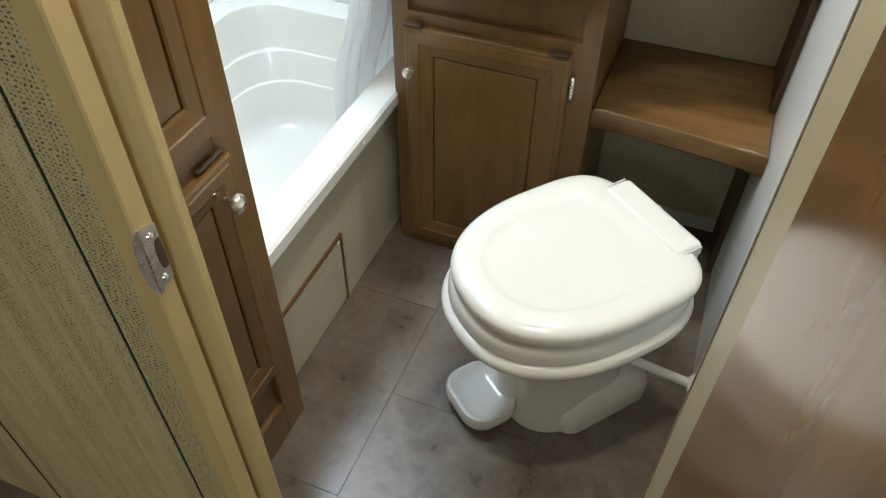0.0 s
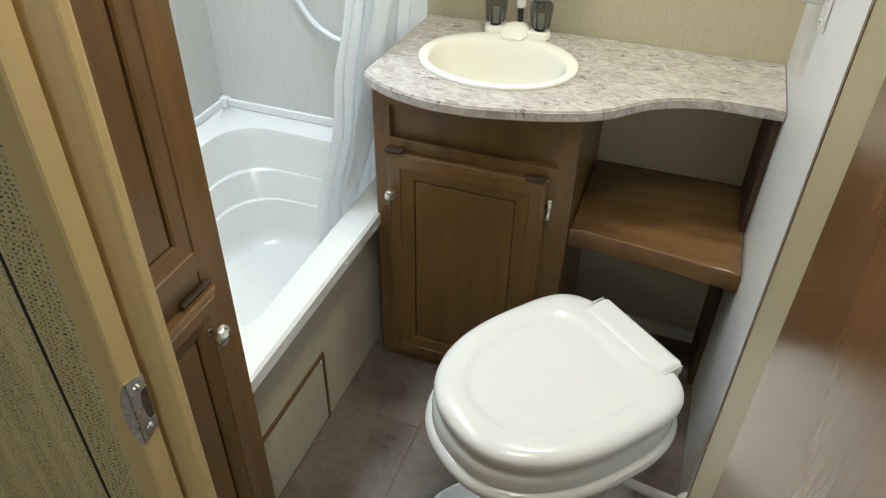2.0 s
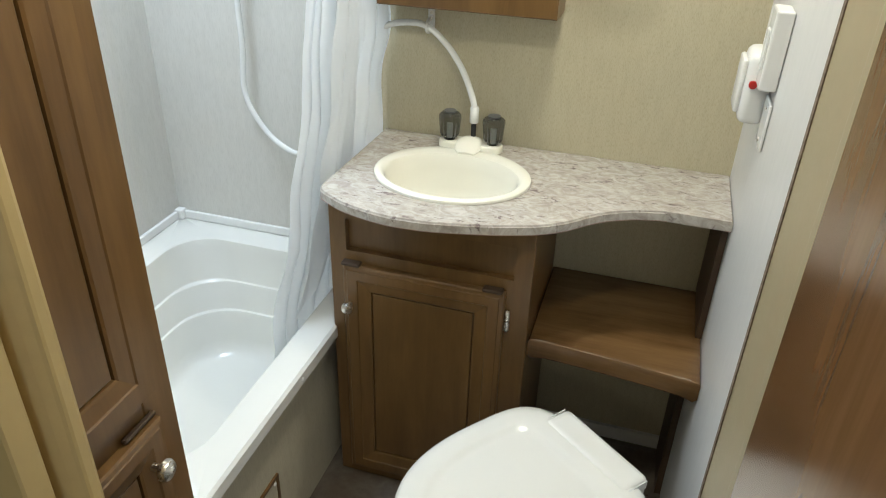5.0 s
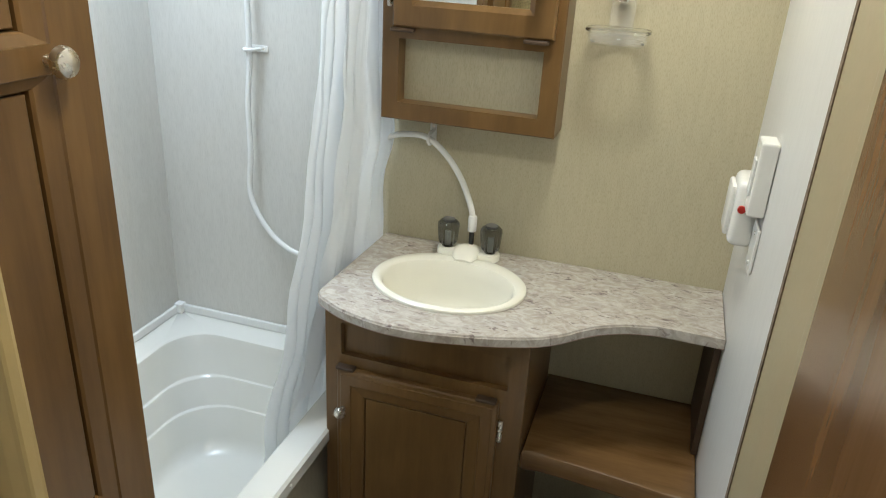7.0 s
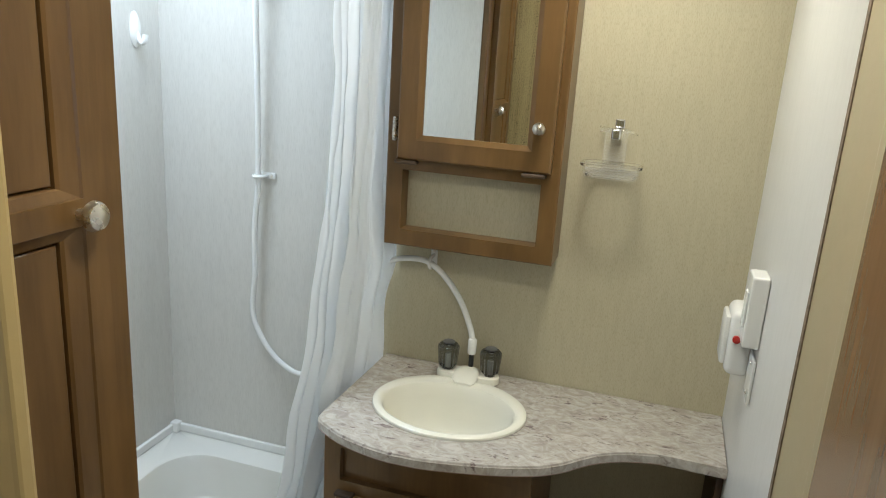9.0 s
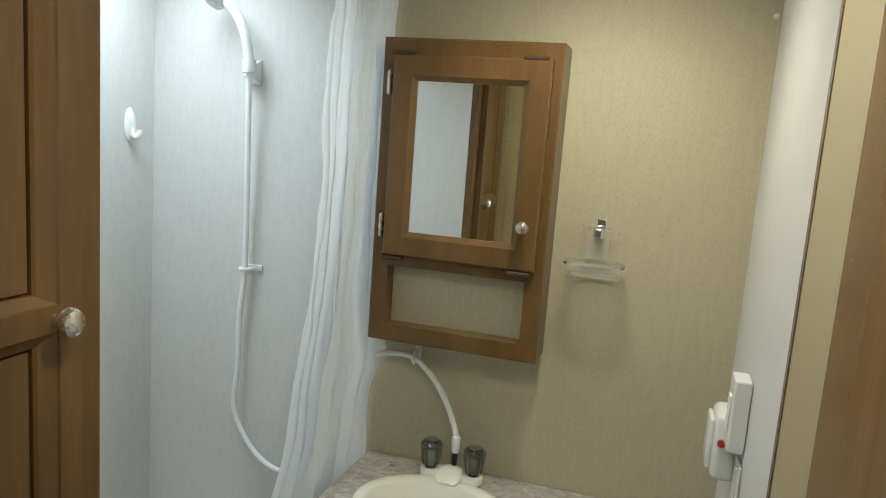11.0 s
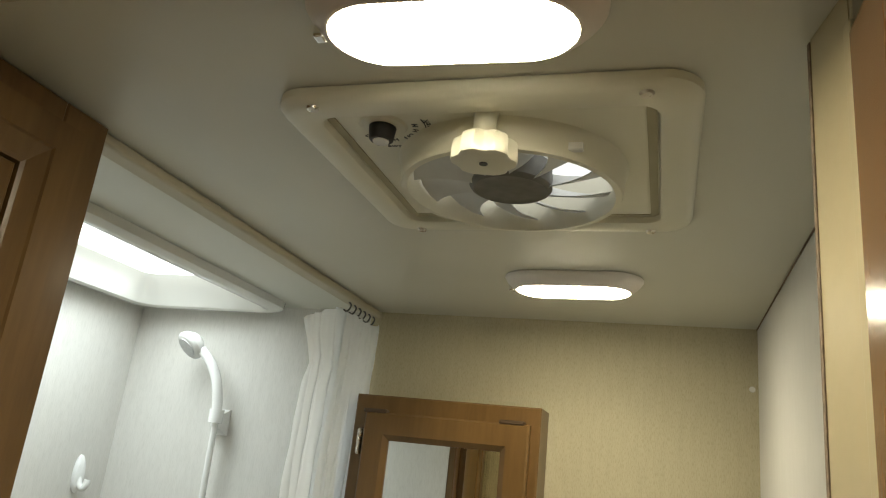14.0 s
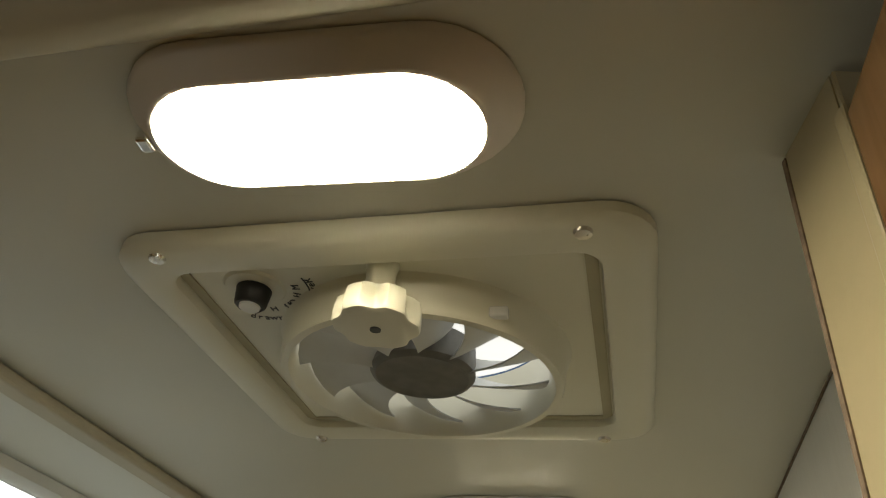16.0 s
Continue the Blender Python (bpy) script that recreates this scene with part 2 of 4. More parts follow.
SKYGLOW = emit("glowing skylight pane", (0.86, 0.94, 1.0), 4.4)
FANGLOW = emit("glowing vent screen", (0.92, 0.95, 1.0), 1.6)


# ---- mesh helpers ----
def thing(name, label, category, at=(0, 0, 0), group="", kind="", turn=0):
    ob = new(name)
    ob.matrix_basis = pose(*at, 0, 0, turn)
    return tagged(ob, label, category, group, kind)


def part(name, bm, material, parent, label="", smooth=False, m=None):
    if m is not None:
        bmesh.ops.transform(bm, matrix=m, verts=bm.verts)
    bmesh.ops.recalc_face_normals(bm, faces=bm.faces)
    me = bpy.data.meshes.new(name)
    for f in bm.faces:
        f.smooth = bool(smooth)
    bm.to_mesh(me)
    bm.free()
    me.materials.append(material)
    if smooth:
        me.set_sharp_from_angle(angle=radians(40))
    ob = new(name, me)
    ob.parent = parent
    if label:
        ob["label"] = label
    return ob


def solid(name, bm, material, label, category, kind="structure", smooth=False):
    return tagged(part(name, bm, material, None, "", smooth), label, category, "", kind)


def box(x0, x1, y0, y1, z0, z1, r=0.0, seg=2, bm=None):
    own = bmesh.new()
    bmesh.ops.create_cube(own, size=1, matrix=Matrix.Translation(((x0 + x1) / 2, (y0 + y1) / 2, (z0 + z1) / 2)) @ Matrix.Diagonal((abs(x1 - x0), abs(y1 - y0), abs(z1 - z0), 1)))
    if r:
        bmesh.ops.bevel(own, geom=own.edges[:], offset=r, segments=seg, profile=0.5, affect="EDGES")
    return join(bm, own)


def join(bm, own):
    if bm is None:
        return own
    tmp = bpy.data.meshes.new("tmp")
    own.to_mesh(tmp)
    own.free()
    bm.from_mesh(tmp)
    bpy.data.meshes.remove(tmp)
    return bm


def loft(rings, closed=True, cap=(True, True), bm=None):
    """Rings of points of one length, joined one after the other."""
    own = bmesh.new()
    vs = [[own.verts.new(p) for p in ring] for ring in rings]
    n = len(vs[0])
    for a, b in zip(vs, vs[1:]):
        for i in range(n if closed else n - 1):
            j = (i + 1) % n
            own.faces.new((a[i], a[j], b[j], b[i]))
    if closed and cap[0]:
        own.faces.new(vs[0][::-1])
    if closed and cap[1]:
        own.faces.new(vs[-1])
    return join(bm, own)


def lathe(profile, n=24, bm=None):
    return loft([[(r * math.cos(2 * math.pi * i / n), r * math.sin(2 * math.pi * i / n), z) for i in range(n)] for r, z in profile], bm=bm)


def tube(points, r, n=10, steps=8, bm=None):
    """A round rod along a smooth line through the points."""
    pts = [Vector(p) for p in points]
    line = []
    for i in range(len(pts) - 1):
        p0, p1, p2, p3 = pts[max(i - 1, 0)], pts[i], pts[i + 1], pts[min(i + 2, len(pts) - 1)]
        for k in range(steps):
            t = k / steps
            line.append(0.5 * (2 * p1 + (p2 - p0) * t + (2 * p0 - 5 * p1 + 4 * p2 - p3) * t * t + (3 * p1 - p0 - 3 * p2 + p3) * t ** 3))
    line.append(pts[-1])
    rings, up = [], Vector((0.13, 0.27, 0.95)).normalized()
    for i, p in enumerate(line):
        way = (line[min(i + 1, len(line) - 1)] - line[max(i - 1, 0)]).normalized()
        a = way.cross(up)
        a = (a if a.length > 1e-3 else way.cross(Vector((1, 0, 0)))).normalized()
        b = way.cross(a)
        up = a.cross(way)
        rings.append([p + r * (math.cos(2 * math.pi * k / n) * a + math.sin(2 * math.pi * k / n) * b) for k in range(n)])
    return loft(rings, bm=bm)


def prism(outline, z0, z1, r=0.0, bm=None):
    """An outline in x and y, upright from z0 to z1, with edges eased by r."""
    def inset(d):
        pts, n = [Vector(p) for p in outline], len(outline)
        area = sum(pts[i].cross(pts[(i + 1) % n]) for i in range(n))
        out = []
        for i in range(n):
            way = (pts[(i + 1) % n] - pts[i - 1]).normalized()
            nrm = Vector((-way.y, way.x)) * (1 if area > 0 else -1)
            out.append(pts[i] + nrm * d)
        return out
    if r:
        levels = [(r, z0), (0, z0 + r), (0, z1 - r), (r * 0.3, z1 - r * 0.3), (r, z1)]
    else:
        levels = [(0, z0), (0, z1)]
    return loft([[(p[0], p[1], z) for p in inset(d)] for d, z in levels], bm=bm)


def frame_loops(w, h, loops, fill=False, bm=None):
    """Rectangles w by h in x and z, each (inset, y), joined as a mitred moulding; fill closes the last one."""
    rings = [[(i, y, i), (w - i, y, i), (w - i, y, h - i), (i, y, h - i)] for i, y in loops]
    return loft(rings, cap=(False, fill), bm=bm)


def stadium(cx, cy, length, width, n=14):
    r, half = width / 2, (length - width) / 2
    out = [(cx + half + r * math.cos(a), cy + r * math.sin(a)) for a in [math.pi * (i / n - 0.5) for i in range(n + 1)]]
    return out + [(cx - half - r * math.cos(a), cy - r * math.sin(a)) for a in [math.pi * (i / n - 0.5) for i in range(n + 1)]]


def rounded(x0, x1, y0, y1, r, n=6):
    out = []
    for cx, cy, a0 in ((x1 - r, y1 - r, 0), (x0 + r, y1 - r, 90), (x0 + r, y0 + r, 180), (x1 - r, y0 + r, 270)):
        out += [(cx + r * math.cos(radians(a0 + 90 * i / n)), cy + r * math.sin(radians(a0 + 90 * i / n))) for i in range(n + 1)]
    return out


FACE_X = Matrix.Rotation(radians(90), 4, "Z")  # turns a front that looks along -y into one that looks along +x


def knob(parent, at, m_face, label="brushed nickel knob", r=0.016):
    prof = [(0.006, 0), (0.0055, 0.009), (0.009, 0.013), (r, 0.018), (r, 0.022), (r * 0.85, 0.027), (r * 0.4, 0.0295), (0.001, 0.03)]
    m = Matrix.Translation(at) @ m_face @ Matrix.Rotation(radians(90), 4, "X")
    return part("knob", lathe([(a * r / 0.016, b) for a, b in prof], 20), NICKEL, parent, label, True, m)


def panel_door(parent, w, h, m, rail=0.060, split=None, deep=0.019):
    """A framed cabinet door, its face at local y = -deep, with a sloped inner moulding and a loose flat panel."""
    flat = rail * 0.52
    inner = [(flat, -deep), (flat + 0.002, -deep + 0.0025), (rail - 0.005, -deep + 0.0065), (rail - 0.001, -deep + 0.0085), (rail, -0.002)]
    low = lambda i: 0.0 if i < flat else 0.014 + (i - flat) * 0.5  # the middle rail is slimmer than the others
    if split:
        loops = [(0.0, 0.0), (0.0, -deep)] + inner
        bm = loft([[(i, y, i), (w - i, y, i), (w - i, y, split - low(i)), (i, y, split - low(i))] for i, y in loops], cap=(False, False))
        loft([[(i, y, split + low(i)), (w - i, y, split + low(i)), (w - i, y, h - i), (i, y, h - i)] for i, y in loops], cap=(False, False), bm=bm)
    else:
        bm = frame_loops(w, h, [(0.0, 0.0), (0.0, -deep + 0.006), (0.003, -deep + 0.003), (0.010, -deep + 0.002), (0.0115, -deep)] + inner)
    door = part("door", bm, WOOD, parent, "", False, m)
    gap = low(rail)
    for z0, z1 in [(rail, split - gap), (split + gap, h - rail)] if split else [(rail, h - rail)]:
        pb = frame_loops(w - 2 * rail, z1 - z0, [(0.0, -0.001), (0.002, -0.0015), (0.0022, -0.0085), (0.0035, -0.0095)], True)
        part("panel", pb, WOOD, door, "", False, m @ Matrix.Translation((rail, 0, z0)))
    return door


# ---- structure ----
X0, X1, ZC = -0.954, 0.485, 1.98
T = 0.03
shell = "structure"
solid("wall_back", box(-0.33, X1 + T, 0, T, 0, ZC), PAPER, "beige linen-textured wallpaper wall behind the vanity", "wall")
solid("wall_shower_back", box(X0 - T, -0.33, 0, T, 0, ZC), PAPER_SHOWER, "pale textured shower wall above the tub", "wall")
solid("wall_shower_side", box(X0 - T, X0, -0.915, 0, 0, ZC), PAPER_SHOWER, "pale textured shower side wall", "wall")
solid("wall_shower_end", box(X0 - T, -0.312, -0.940, -0.915, 0, ZC), PAPER_SHOWER, "pale shower end wall behind the wardrobe", "wall")
solid("wall_right", box(X1, X1 + T, -0.992, 0, 0, ZC), WALL_SMOOTH, "smooth pale grey partition wall beside the toilet", "wall")
solid("wall_hall_left", box(-1.6, -0.1335, -1.293, -1.2855, 0, ZC, bm=box(-1.6, -0.1335, -1.285, -1.232, 0, ZC)), PAPER_HALL, "olive woven wallpaper wall beside the doorway", "wall")
solid("wall_hall_right", box(0.56, 1.3, -1.04, -0.99, 0, ZC), PAPER_HALL, "olive woven wallpaper wall past the doorway", "wall")
solid("wall_hall_east", box(1.3, 1.34, -4.6, -0.99, 0, ZC), PAPER_HALL, "hall side wall", "wall")
solid("wall_hall_west", box(-1.64, -1.6, -4.6, -1.275, 0, ZC), PAPER_HALL, "hall side wall", "wall")
solid("wall_hall_end", box(-1.64, 1.34, -4.64, -4.6, 0, ZC), PAPER_HALL, "hall end wall", "wall")
floor = solid("floor", box(-1.64, 1.34, -4.64, 0.03, -0.05, -0.003), JOINT, "dark slate vinyl tile floor", "floor")

# ceiling with two cut openings: the skylight and the fan vent
SK = (-0.912, -0.555, -0.700, -0.052)
WELL = (SK[0] + 0.020, SK[1] - 0.062, SK[2] + 0.030, SK[3] - 0.034)
VE = (-0.010, 0.300, -0.950, -0.640)
cb = bmesh.new()
xs = [-1.64, SK[0], SK[1], -0.335, VE[0], VE[1], 1.34]
ys = [-4.64, VE[2], SK[2], VE[3], SK[3], 0.03]
for i in range(len(xs) - 1):
    for j in range(len(ys) - 1):
        cx, cy = (xs[i] + xs[i + 1]) / 2, (ys[j] + ys[j + 1]) / 2
        if any(o[0] < cx < o[1] and o[2] < cy < o[3] for o in (SK, VE)):
            continue
        box(xs[i], xs[i + 1], ys[j], ys[j + 1], ZC, ZC + 0.04, bm=cb)
bmesh.ops.remove_doubles(cb, verts=cb.verts, dist=1e-5)
solid("ceiling", cb, CEIL, "off-white smooth ceiling board", "ceiling")
solid("ceiling_batten_1", box(-0.336, -0.302, -0.916, -0.001, ZC - 0.016, ZC - 0.001, 0.006, 3), BATTEN, "beige curtain track strip along the ceiling", "trim")
solid("ceiling_batten_2", loft([[(x, -1.1565 - 0.0165 * math.cos(math.pi * i / 12), ZC - 0.001 - 0.012 * math.sin(math.pi * i / 12)) for i in range(13)] for x in (-0.9, 0.9)]), BATTEN, "beige half-round ceiling joint strip", "trim", smooth=True)

# doorway
jl = thing("door_frame_1", "beige vinyl door jamb with strike plate", "door frame", (0, 0, 0), "", shell)
cove = [(-0.1325, -1.299), (-0.108, -1.299), (-0.106, -1.297), (-0.106, -1.276), (-0.109, -1.2735), (-0.128, -1.2720), (-0.1285, -1.2685), (-0.121, -1.2625), (-0.112, -1.2550), (-0.1065, -1.2495),
        (-0.104, -1.2475), (-0.103, -1.245), (-0.103, -1.237), (-0.105, -1.233), (-0.109, -1.232), (-0.1325, -1.232)]
part("jamb", prism(cove, 0, ZC), CASING, jl, "", False)
jr = thing("door_frame_2", "beige vinyl door jamb with rough board edge", "door frame", (0, 0, 0), "", shell)
JR = Matrix.Translation((0.411, -1.006, 0)) @ Matrix.Rotation(radians(12), 4, "Z")
part("jamb", box(0.0, 0.10, -0.058, 0.0, 0, ZC), CASING_PALE, jr, "", False, JR)
part("casing", box(0.0, 0.10, -0.0625, -0.0585, 0, ZC, 0.001, 1), CASING_PALE, jr, "", False, JR)
part("bead", box(-0.0035, 0.006, -0.0670, -0.0560, 0, ZC - 0.028, 0.0018, 2), CASING_PALE, jr, "raised bead along the jamb", False, JR)
part("board_edge", box(-0.001, 0.02, 0.0, 0.004, 0, ZC - 0.002), EDGE, jr, "rough brown board edge", False, JR)

solid("wall_seam", box(X1 - 0.002, X1 - 0.0002, -0.990, -0.001, ZC - 0.0025, ZC - 0.0005), EDGE, "thin dark gap between partition and ceiling", "trim")

# skylight
sk = thing("skylight", "white framed skylight with bright frosted dome", "skylight", (0, 0, 0), "", shell)


def ring_rect(o, d):
    return rounded(o[0] - d, o[1] + d, o[2] - d, o[3] + d, 0.045 + max(d, 0) * 0.5)


fl = [[(x, y, ZC - 0.001) for x, y in ring_rect(SK, 0.036)], [(x, y, ZC - 0.016) for x, y in ring_rect(SK, 0.034)],
      [(x, y, ZC - 0.022) for x, y in ring_rect(SK, 0.022)], [(x, y, ZC - 0.024) for x, y in ring_rect(SK, 0.004)], [(x, y, ZC - 0.020) for x, y in ring_rect(SK, -0.004)],
      [(x, y, ZC + 0.050) for x, y in rounded(*WELL, 0.03)]]
part("flange", loft(fl, cap=(False, False)), TUB, sk, "white plastic skylight surround", True)
# The pane gives off light itself, in place of sky seen through it.
part("pane", loft([[(x, y, ZC + 0.050) for x, y in rounded(*WELL, 0.03)], [(x, y, ZC + 0.058) for x, y in rounded(WELL[0] + 0.02, WELL[1] - 0.02, WELL[2] + 0.02, WELL[3] - 0.02, 0.02)]], cap=(False, True)), SKYGLOW, sk, "frosted pane glowing in place of the sky")

# ---- bathtub ----
tub = thing("bathtub", "white acrylic bathtub with stepped inner walls and beige apron", "bathtub")
TX0, TX1, TY0, TY1 = X0 + 0.002, -0.308, -0.913, -0.002


def tub_ring(d, z, r, front=0.0):
    return [(x, y, z) for x, y in rounded(TX0 + d, TX1 - d - front, TY0 + d, TY1 - d, r, 8)]


rings = [[(x, y, 0.424) for x, y in rounded(TX0, TX1, TY0, TY1, 0.006, 8)], [(x, y, 0.451) for x, y in rounded(TX0, TX1, TY0, TY1, 0.006, 8)],
         [(x, y, 0.457) for x, y in rounded(TX0 + 0.006, TX1 - 0.006, TY0 + 0.006, TY1 - 0.006, 0.006, 8)],
         tub_ring(0.070, 0.457, 0.10), tub_ring(0.077, 0.452, 0.11), tub_ring(0.082, 0.43, 0.12),
         tub_ring(0.086, 0.338, 0.13), tub_ring(0.088, 0.334, 0.13), tub_ring(0.093, 0.332, 0.13), tub_ring(0.095, 0.328, 0.13),
         tub_ring(0.101, 0.252, 0.135), tub_ring(0.103, 0.248, 0.135), tub_ring(0.108, 0.246, 0.14), tub_ring(0.110, 0.242, 0.14),
         tub_ring(0.122, 0.160, 0.14), tub_ring(0.136, 0.135, 0.14), tub_ring(0.160, 0.122, 0.12)]
part("basin", loft(rings, cap=(False, True)), TUB, tub, "", True)
part("apron", box(-0.370, -0.350, TY0, -0.002, 0, 0.424), APRON, tub, "beige textured apron board")
part("apron", box(-0.350, -0.346, -0.88, -0.602, 0.012, 0.215, 0.001, 1), APRON, tub, "beige access panel")
for b in (box(-0.350, -0.3445, -0.90, -0.593, 0.215, 0.223), box(-0.350, -0.3445, -0.601, -0.593, 0.004, 0.215)):
    part("panel_trim", b, WOOD, tub, "thin brown wood edging")
for at in ((-0.3455, -0.610, 0.207), (-0.308, -0.518, 0.438)):
    part("screw", lathe([(0.005, 0), (0.005, 0.001), (0.003, 0.0025), (0.0005, 0.003)], 10), WHITE, tub, "white screw cap", True, Matrix.Translation(at) @ Matrix.Rotation(radians(90), 4, "Y"))
tr = thing("tub_trim", "white plastic trim strip round the tub", "trim", (0, 0, 0), "", shell)
part("strip", box(X0 + 0.001, -0.345, -0.012, -0.001, 0.458, 0.482, 0.003, 2), WHITE, tr)
part("strip", box(X0 + 0.001, X0 + 0.012, -0.913, -0.001, 0.458, 0.482, 0.003, 2), WHITE, tr)
part("corner_cap", box(X0 + 0.001, X0 + 0.026, -0.026, -0.001, 0.457, 0.488, 0.004, 2), WHITE, tr)

# ---- wardrobe ----
wr = thing("wardrobe", "brown stained wood wardrobe with two panelled doors", "wardrobe")
# Body is coloured dark for the shade behind the door gaps.
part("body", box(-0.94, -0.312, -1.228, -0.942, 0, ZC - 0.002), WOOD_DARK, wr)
bm = box(-0.312, -0.291, -0.978, -0.917, 0, ZC - 0.003, 0.002, 1)
box(-0.312, -0.291, -1.228, -0.978, ZC - 0.04, ZC - 0.003, 0.002, 1, bm)
box(-0.312, -0.291, -1.228, -0.978, 0, 0.105, 0.002, 1, bm)
box(-0.312, -0.291, -1.228, -0.978, 0.235, 0.30, 0.002, 1, bm)
box(-0.312, -0.291, -1.228, -0.978, 0.720, 0.815, 0.002, 1, bm)
part("face_frame", bm, WOOD, wr)
part("false_front", box(-0.312, -0.303, -1.228, -0.978, 0.105, 0.235), WOOD, wr)
for z0, z1, split, kz in ((0.238, 0.742, None, 0.683), (0.793, 1.945, 0.580, 1.372)):
    m = Matrix.Translation((-0.2905, -1.224, z0)) @ FACE_X
    d = panel_door(wr, 0.258, z1 - z0, m, 0.058, split)
    knob(d, (-0.2725, -1.003, kz), FACE_X)
for z in (0.745, 0.787):
    part("bumper", box(-0.2905, -0.281, -1.03, -0.966, z, z + 0.006, 0.002, 1), HOLE, wr)

# ---- vanity ----
va = thing("vanity_cabinet", "brown stained wood vanity cabinet with one panelled door", "cabinet")
VX0, VX1, VY = -0.315, 0.128, -0.340
part("body", box(VX0, VX0 + 0.014, VY + 0.02, -0.001, 0, 0.790), WOOD, va)
part("body", box(VX1 - 0.016, VX1, VY + 0.02, -0.001, 0, 0.790), WOOD, va)
# Dark board close behind the face frame carries the shade of the inside.
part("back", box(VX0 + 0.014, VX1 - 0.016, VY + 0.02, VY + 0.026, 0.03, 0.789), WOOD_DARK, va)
bm = frame_loops(VX1 - VX0, 0.790, [(0, 0.02), (0, 0.002), (0.002, 0), (0.038, 0), (0.038, 0.02)])
box(0.038, VX1 - VX0 - 0.038, 0, 0.02, 0.616, 0.662, bm=bm)
box(0.038, VX1 - VX0 - 0.038, 0, 0.02, 0.738, 0.752, bm=bm)
box(VX1 - VX0 - 0.080, VX1 - VX0 - 0.038, 0, 0.02, 0.038, 0.616, bm=bm)
part("face_frame", bm, WOOD, va, "", False, Matrix.Translation((VX0, VY, 0)))
part("false_front", box(VX0 + 0.038, VX1 - 0.038, VY + 0.015, VY + 0.019, 0.655, 0.745), WOOD, va)
d = panel_door(va, 0.358, 0.600, Matrix.Translation((-0.281, VY, 0.034)), 0.064)
knob(d, (-0.264, VY - 0.017, 0.537), Matrix.Identity(4), "brushed nickel knob", 0.0145)
for z in (0.565, 0.11):
    part("hinge", box(0.079, 0.089, VY - 0.012, VY - 0.001, z - 0.026, z + 0.026, 0.004, 3), NICKEL, d, "nickel hinge barrel")
for x in (-0.262, 0.050):
    part("bumper", box(x - 0.02, x + 0.022, VY - 0.021, VY - 0.001, 0.634, 0.642, 0.002, 1), HOLE, va, "dark rubber door bumper")

# shelf between the vanity and the partition
sh = thing("corner_shelf", "brown wood shelf between vanity and partition wall", "shelf")
so = [(VX1 + 0.001, -0.002), (VX1 + 0.001, -0.320)]
so += [(VX1 + 0.001 + (X1 - VX1 - 0.002) * i / 10, -0.320 - 0.034 * (i / 10) ** 1.4) for i in range(1, 11)] + [(X1 - 0.001, -0.002)]
part("board", prism(so, 0.462, 0.512, 0.008), WOOD_SHELF, sh, "", True)
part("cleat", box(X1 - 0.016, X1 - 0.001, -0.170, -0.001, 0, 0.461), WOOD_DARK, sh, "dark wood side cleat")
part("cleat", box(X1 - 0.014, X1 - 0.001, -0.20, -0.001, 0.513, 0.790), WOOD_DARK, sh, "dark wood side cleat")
part("baseboard", box(VX1 + 0.001, X1 - 0.017, -0.012, -0.001, 0, 0.04), WHITE, sh, "white base strip")

# worktop with an oval cut-out
SINK, SA, SB = (-0.084, -0.212), 0.169, 0.139
co = [(-0.314, -0.001), (-0.322, -0.345), (-0.315, -0.366), (-0.292, -0.384), (-0.24, -0.411), (-0.162, -0.430), (-0.10, -0.431),
      (-0.05, -0.425), (0.053, -0.399), (0.134, -0.368), (0.181, -0.335), (0.21, -0.304), (0.239, -0.277), (0.272, -0.256), (0.311, -0.239),
      (0.386, -0.222), (0.43, -0.222), (X1 - 0.001, -0.230), (X1 - 0.001, -0.001)]


def smooth_line(pts, k=5):
    out = []
    for i in range(len(pts) - 1):
        p0, p1, p2, p3 = (Vector(pts[max(min(j, len(pts) - 1), 0)]) for j in (i - 1, i, i + 1, i + 2))
        out += [0.5 * (2 * p1 + (p2 - p0) * t + (2 * p0 - 5 * p1 + 4 * p2 - p3) * t * t + (3 * p1 - p0 - 3 * p2 + p3) * t ** 3) for t in [q / k for q in range(k)]]
    return out + [Vector(pts[-1])]


edge = smooth_line(co[1:-1])
outer = [Vector(co[0])] + edge + [Vector(co[-1])]
N = 96


def ray_out(a):
    """From the sink's middle outwards to the worktop's edge."""
    c, way, best = Vector(SINK), Vector((math.cos(a), math.sin(a))), None
    for p, q in zip(outer, outer[1:] + outer[:1]):
        e = q - p
        den = way.cross(e)
        if abs(den) < 1e-9:
            continue
        t, u = (p - c).cross(e) / den, (p - c).cross(way) / den
        if t > 0 and -1e-6 <= u <= 1 + 1e-6 and (best is None or t > best):
            best = t
    return c + way * best


angles = sorted({round(math.atan2(v.y - SINK[1], v.x - SINK[0]) % (2 * math.pi), 5) for v in outer} | {round(2 * math.pi * i / N, 5) for i in range(N)})
om = [ray_out(a) for a in angles]
im = [(SINK[0] + (SA - 0.018) * math.cos(a), SINK[1] + (SB - 0.018) * math.sin(a)) for a in angles]


def shrink(p, d):
    v = Vector(p) - Vector(SINK)
    return Vector(SINK) + v * (1 - d / v.length)


ct = thing("worktop", "marbled beige laminate worktop with curved front", "worktop")
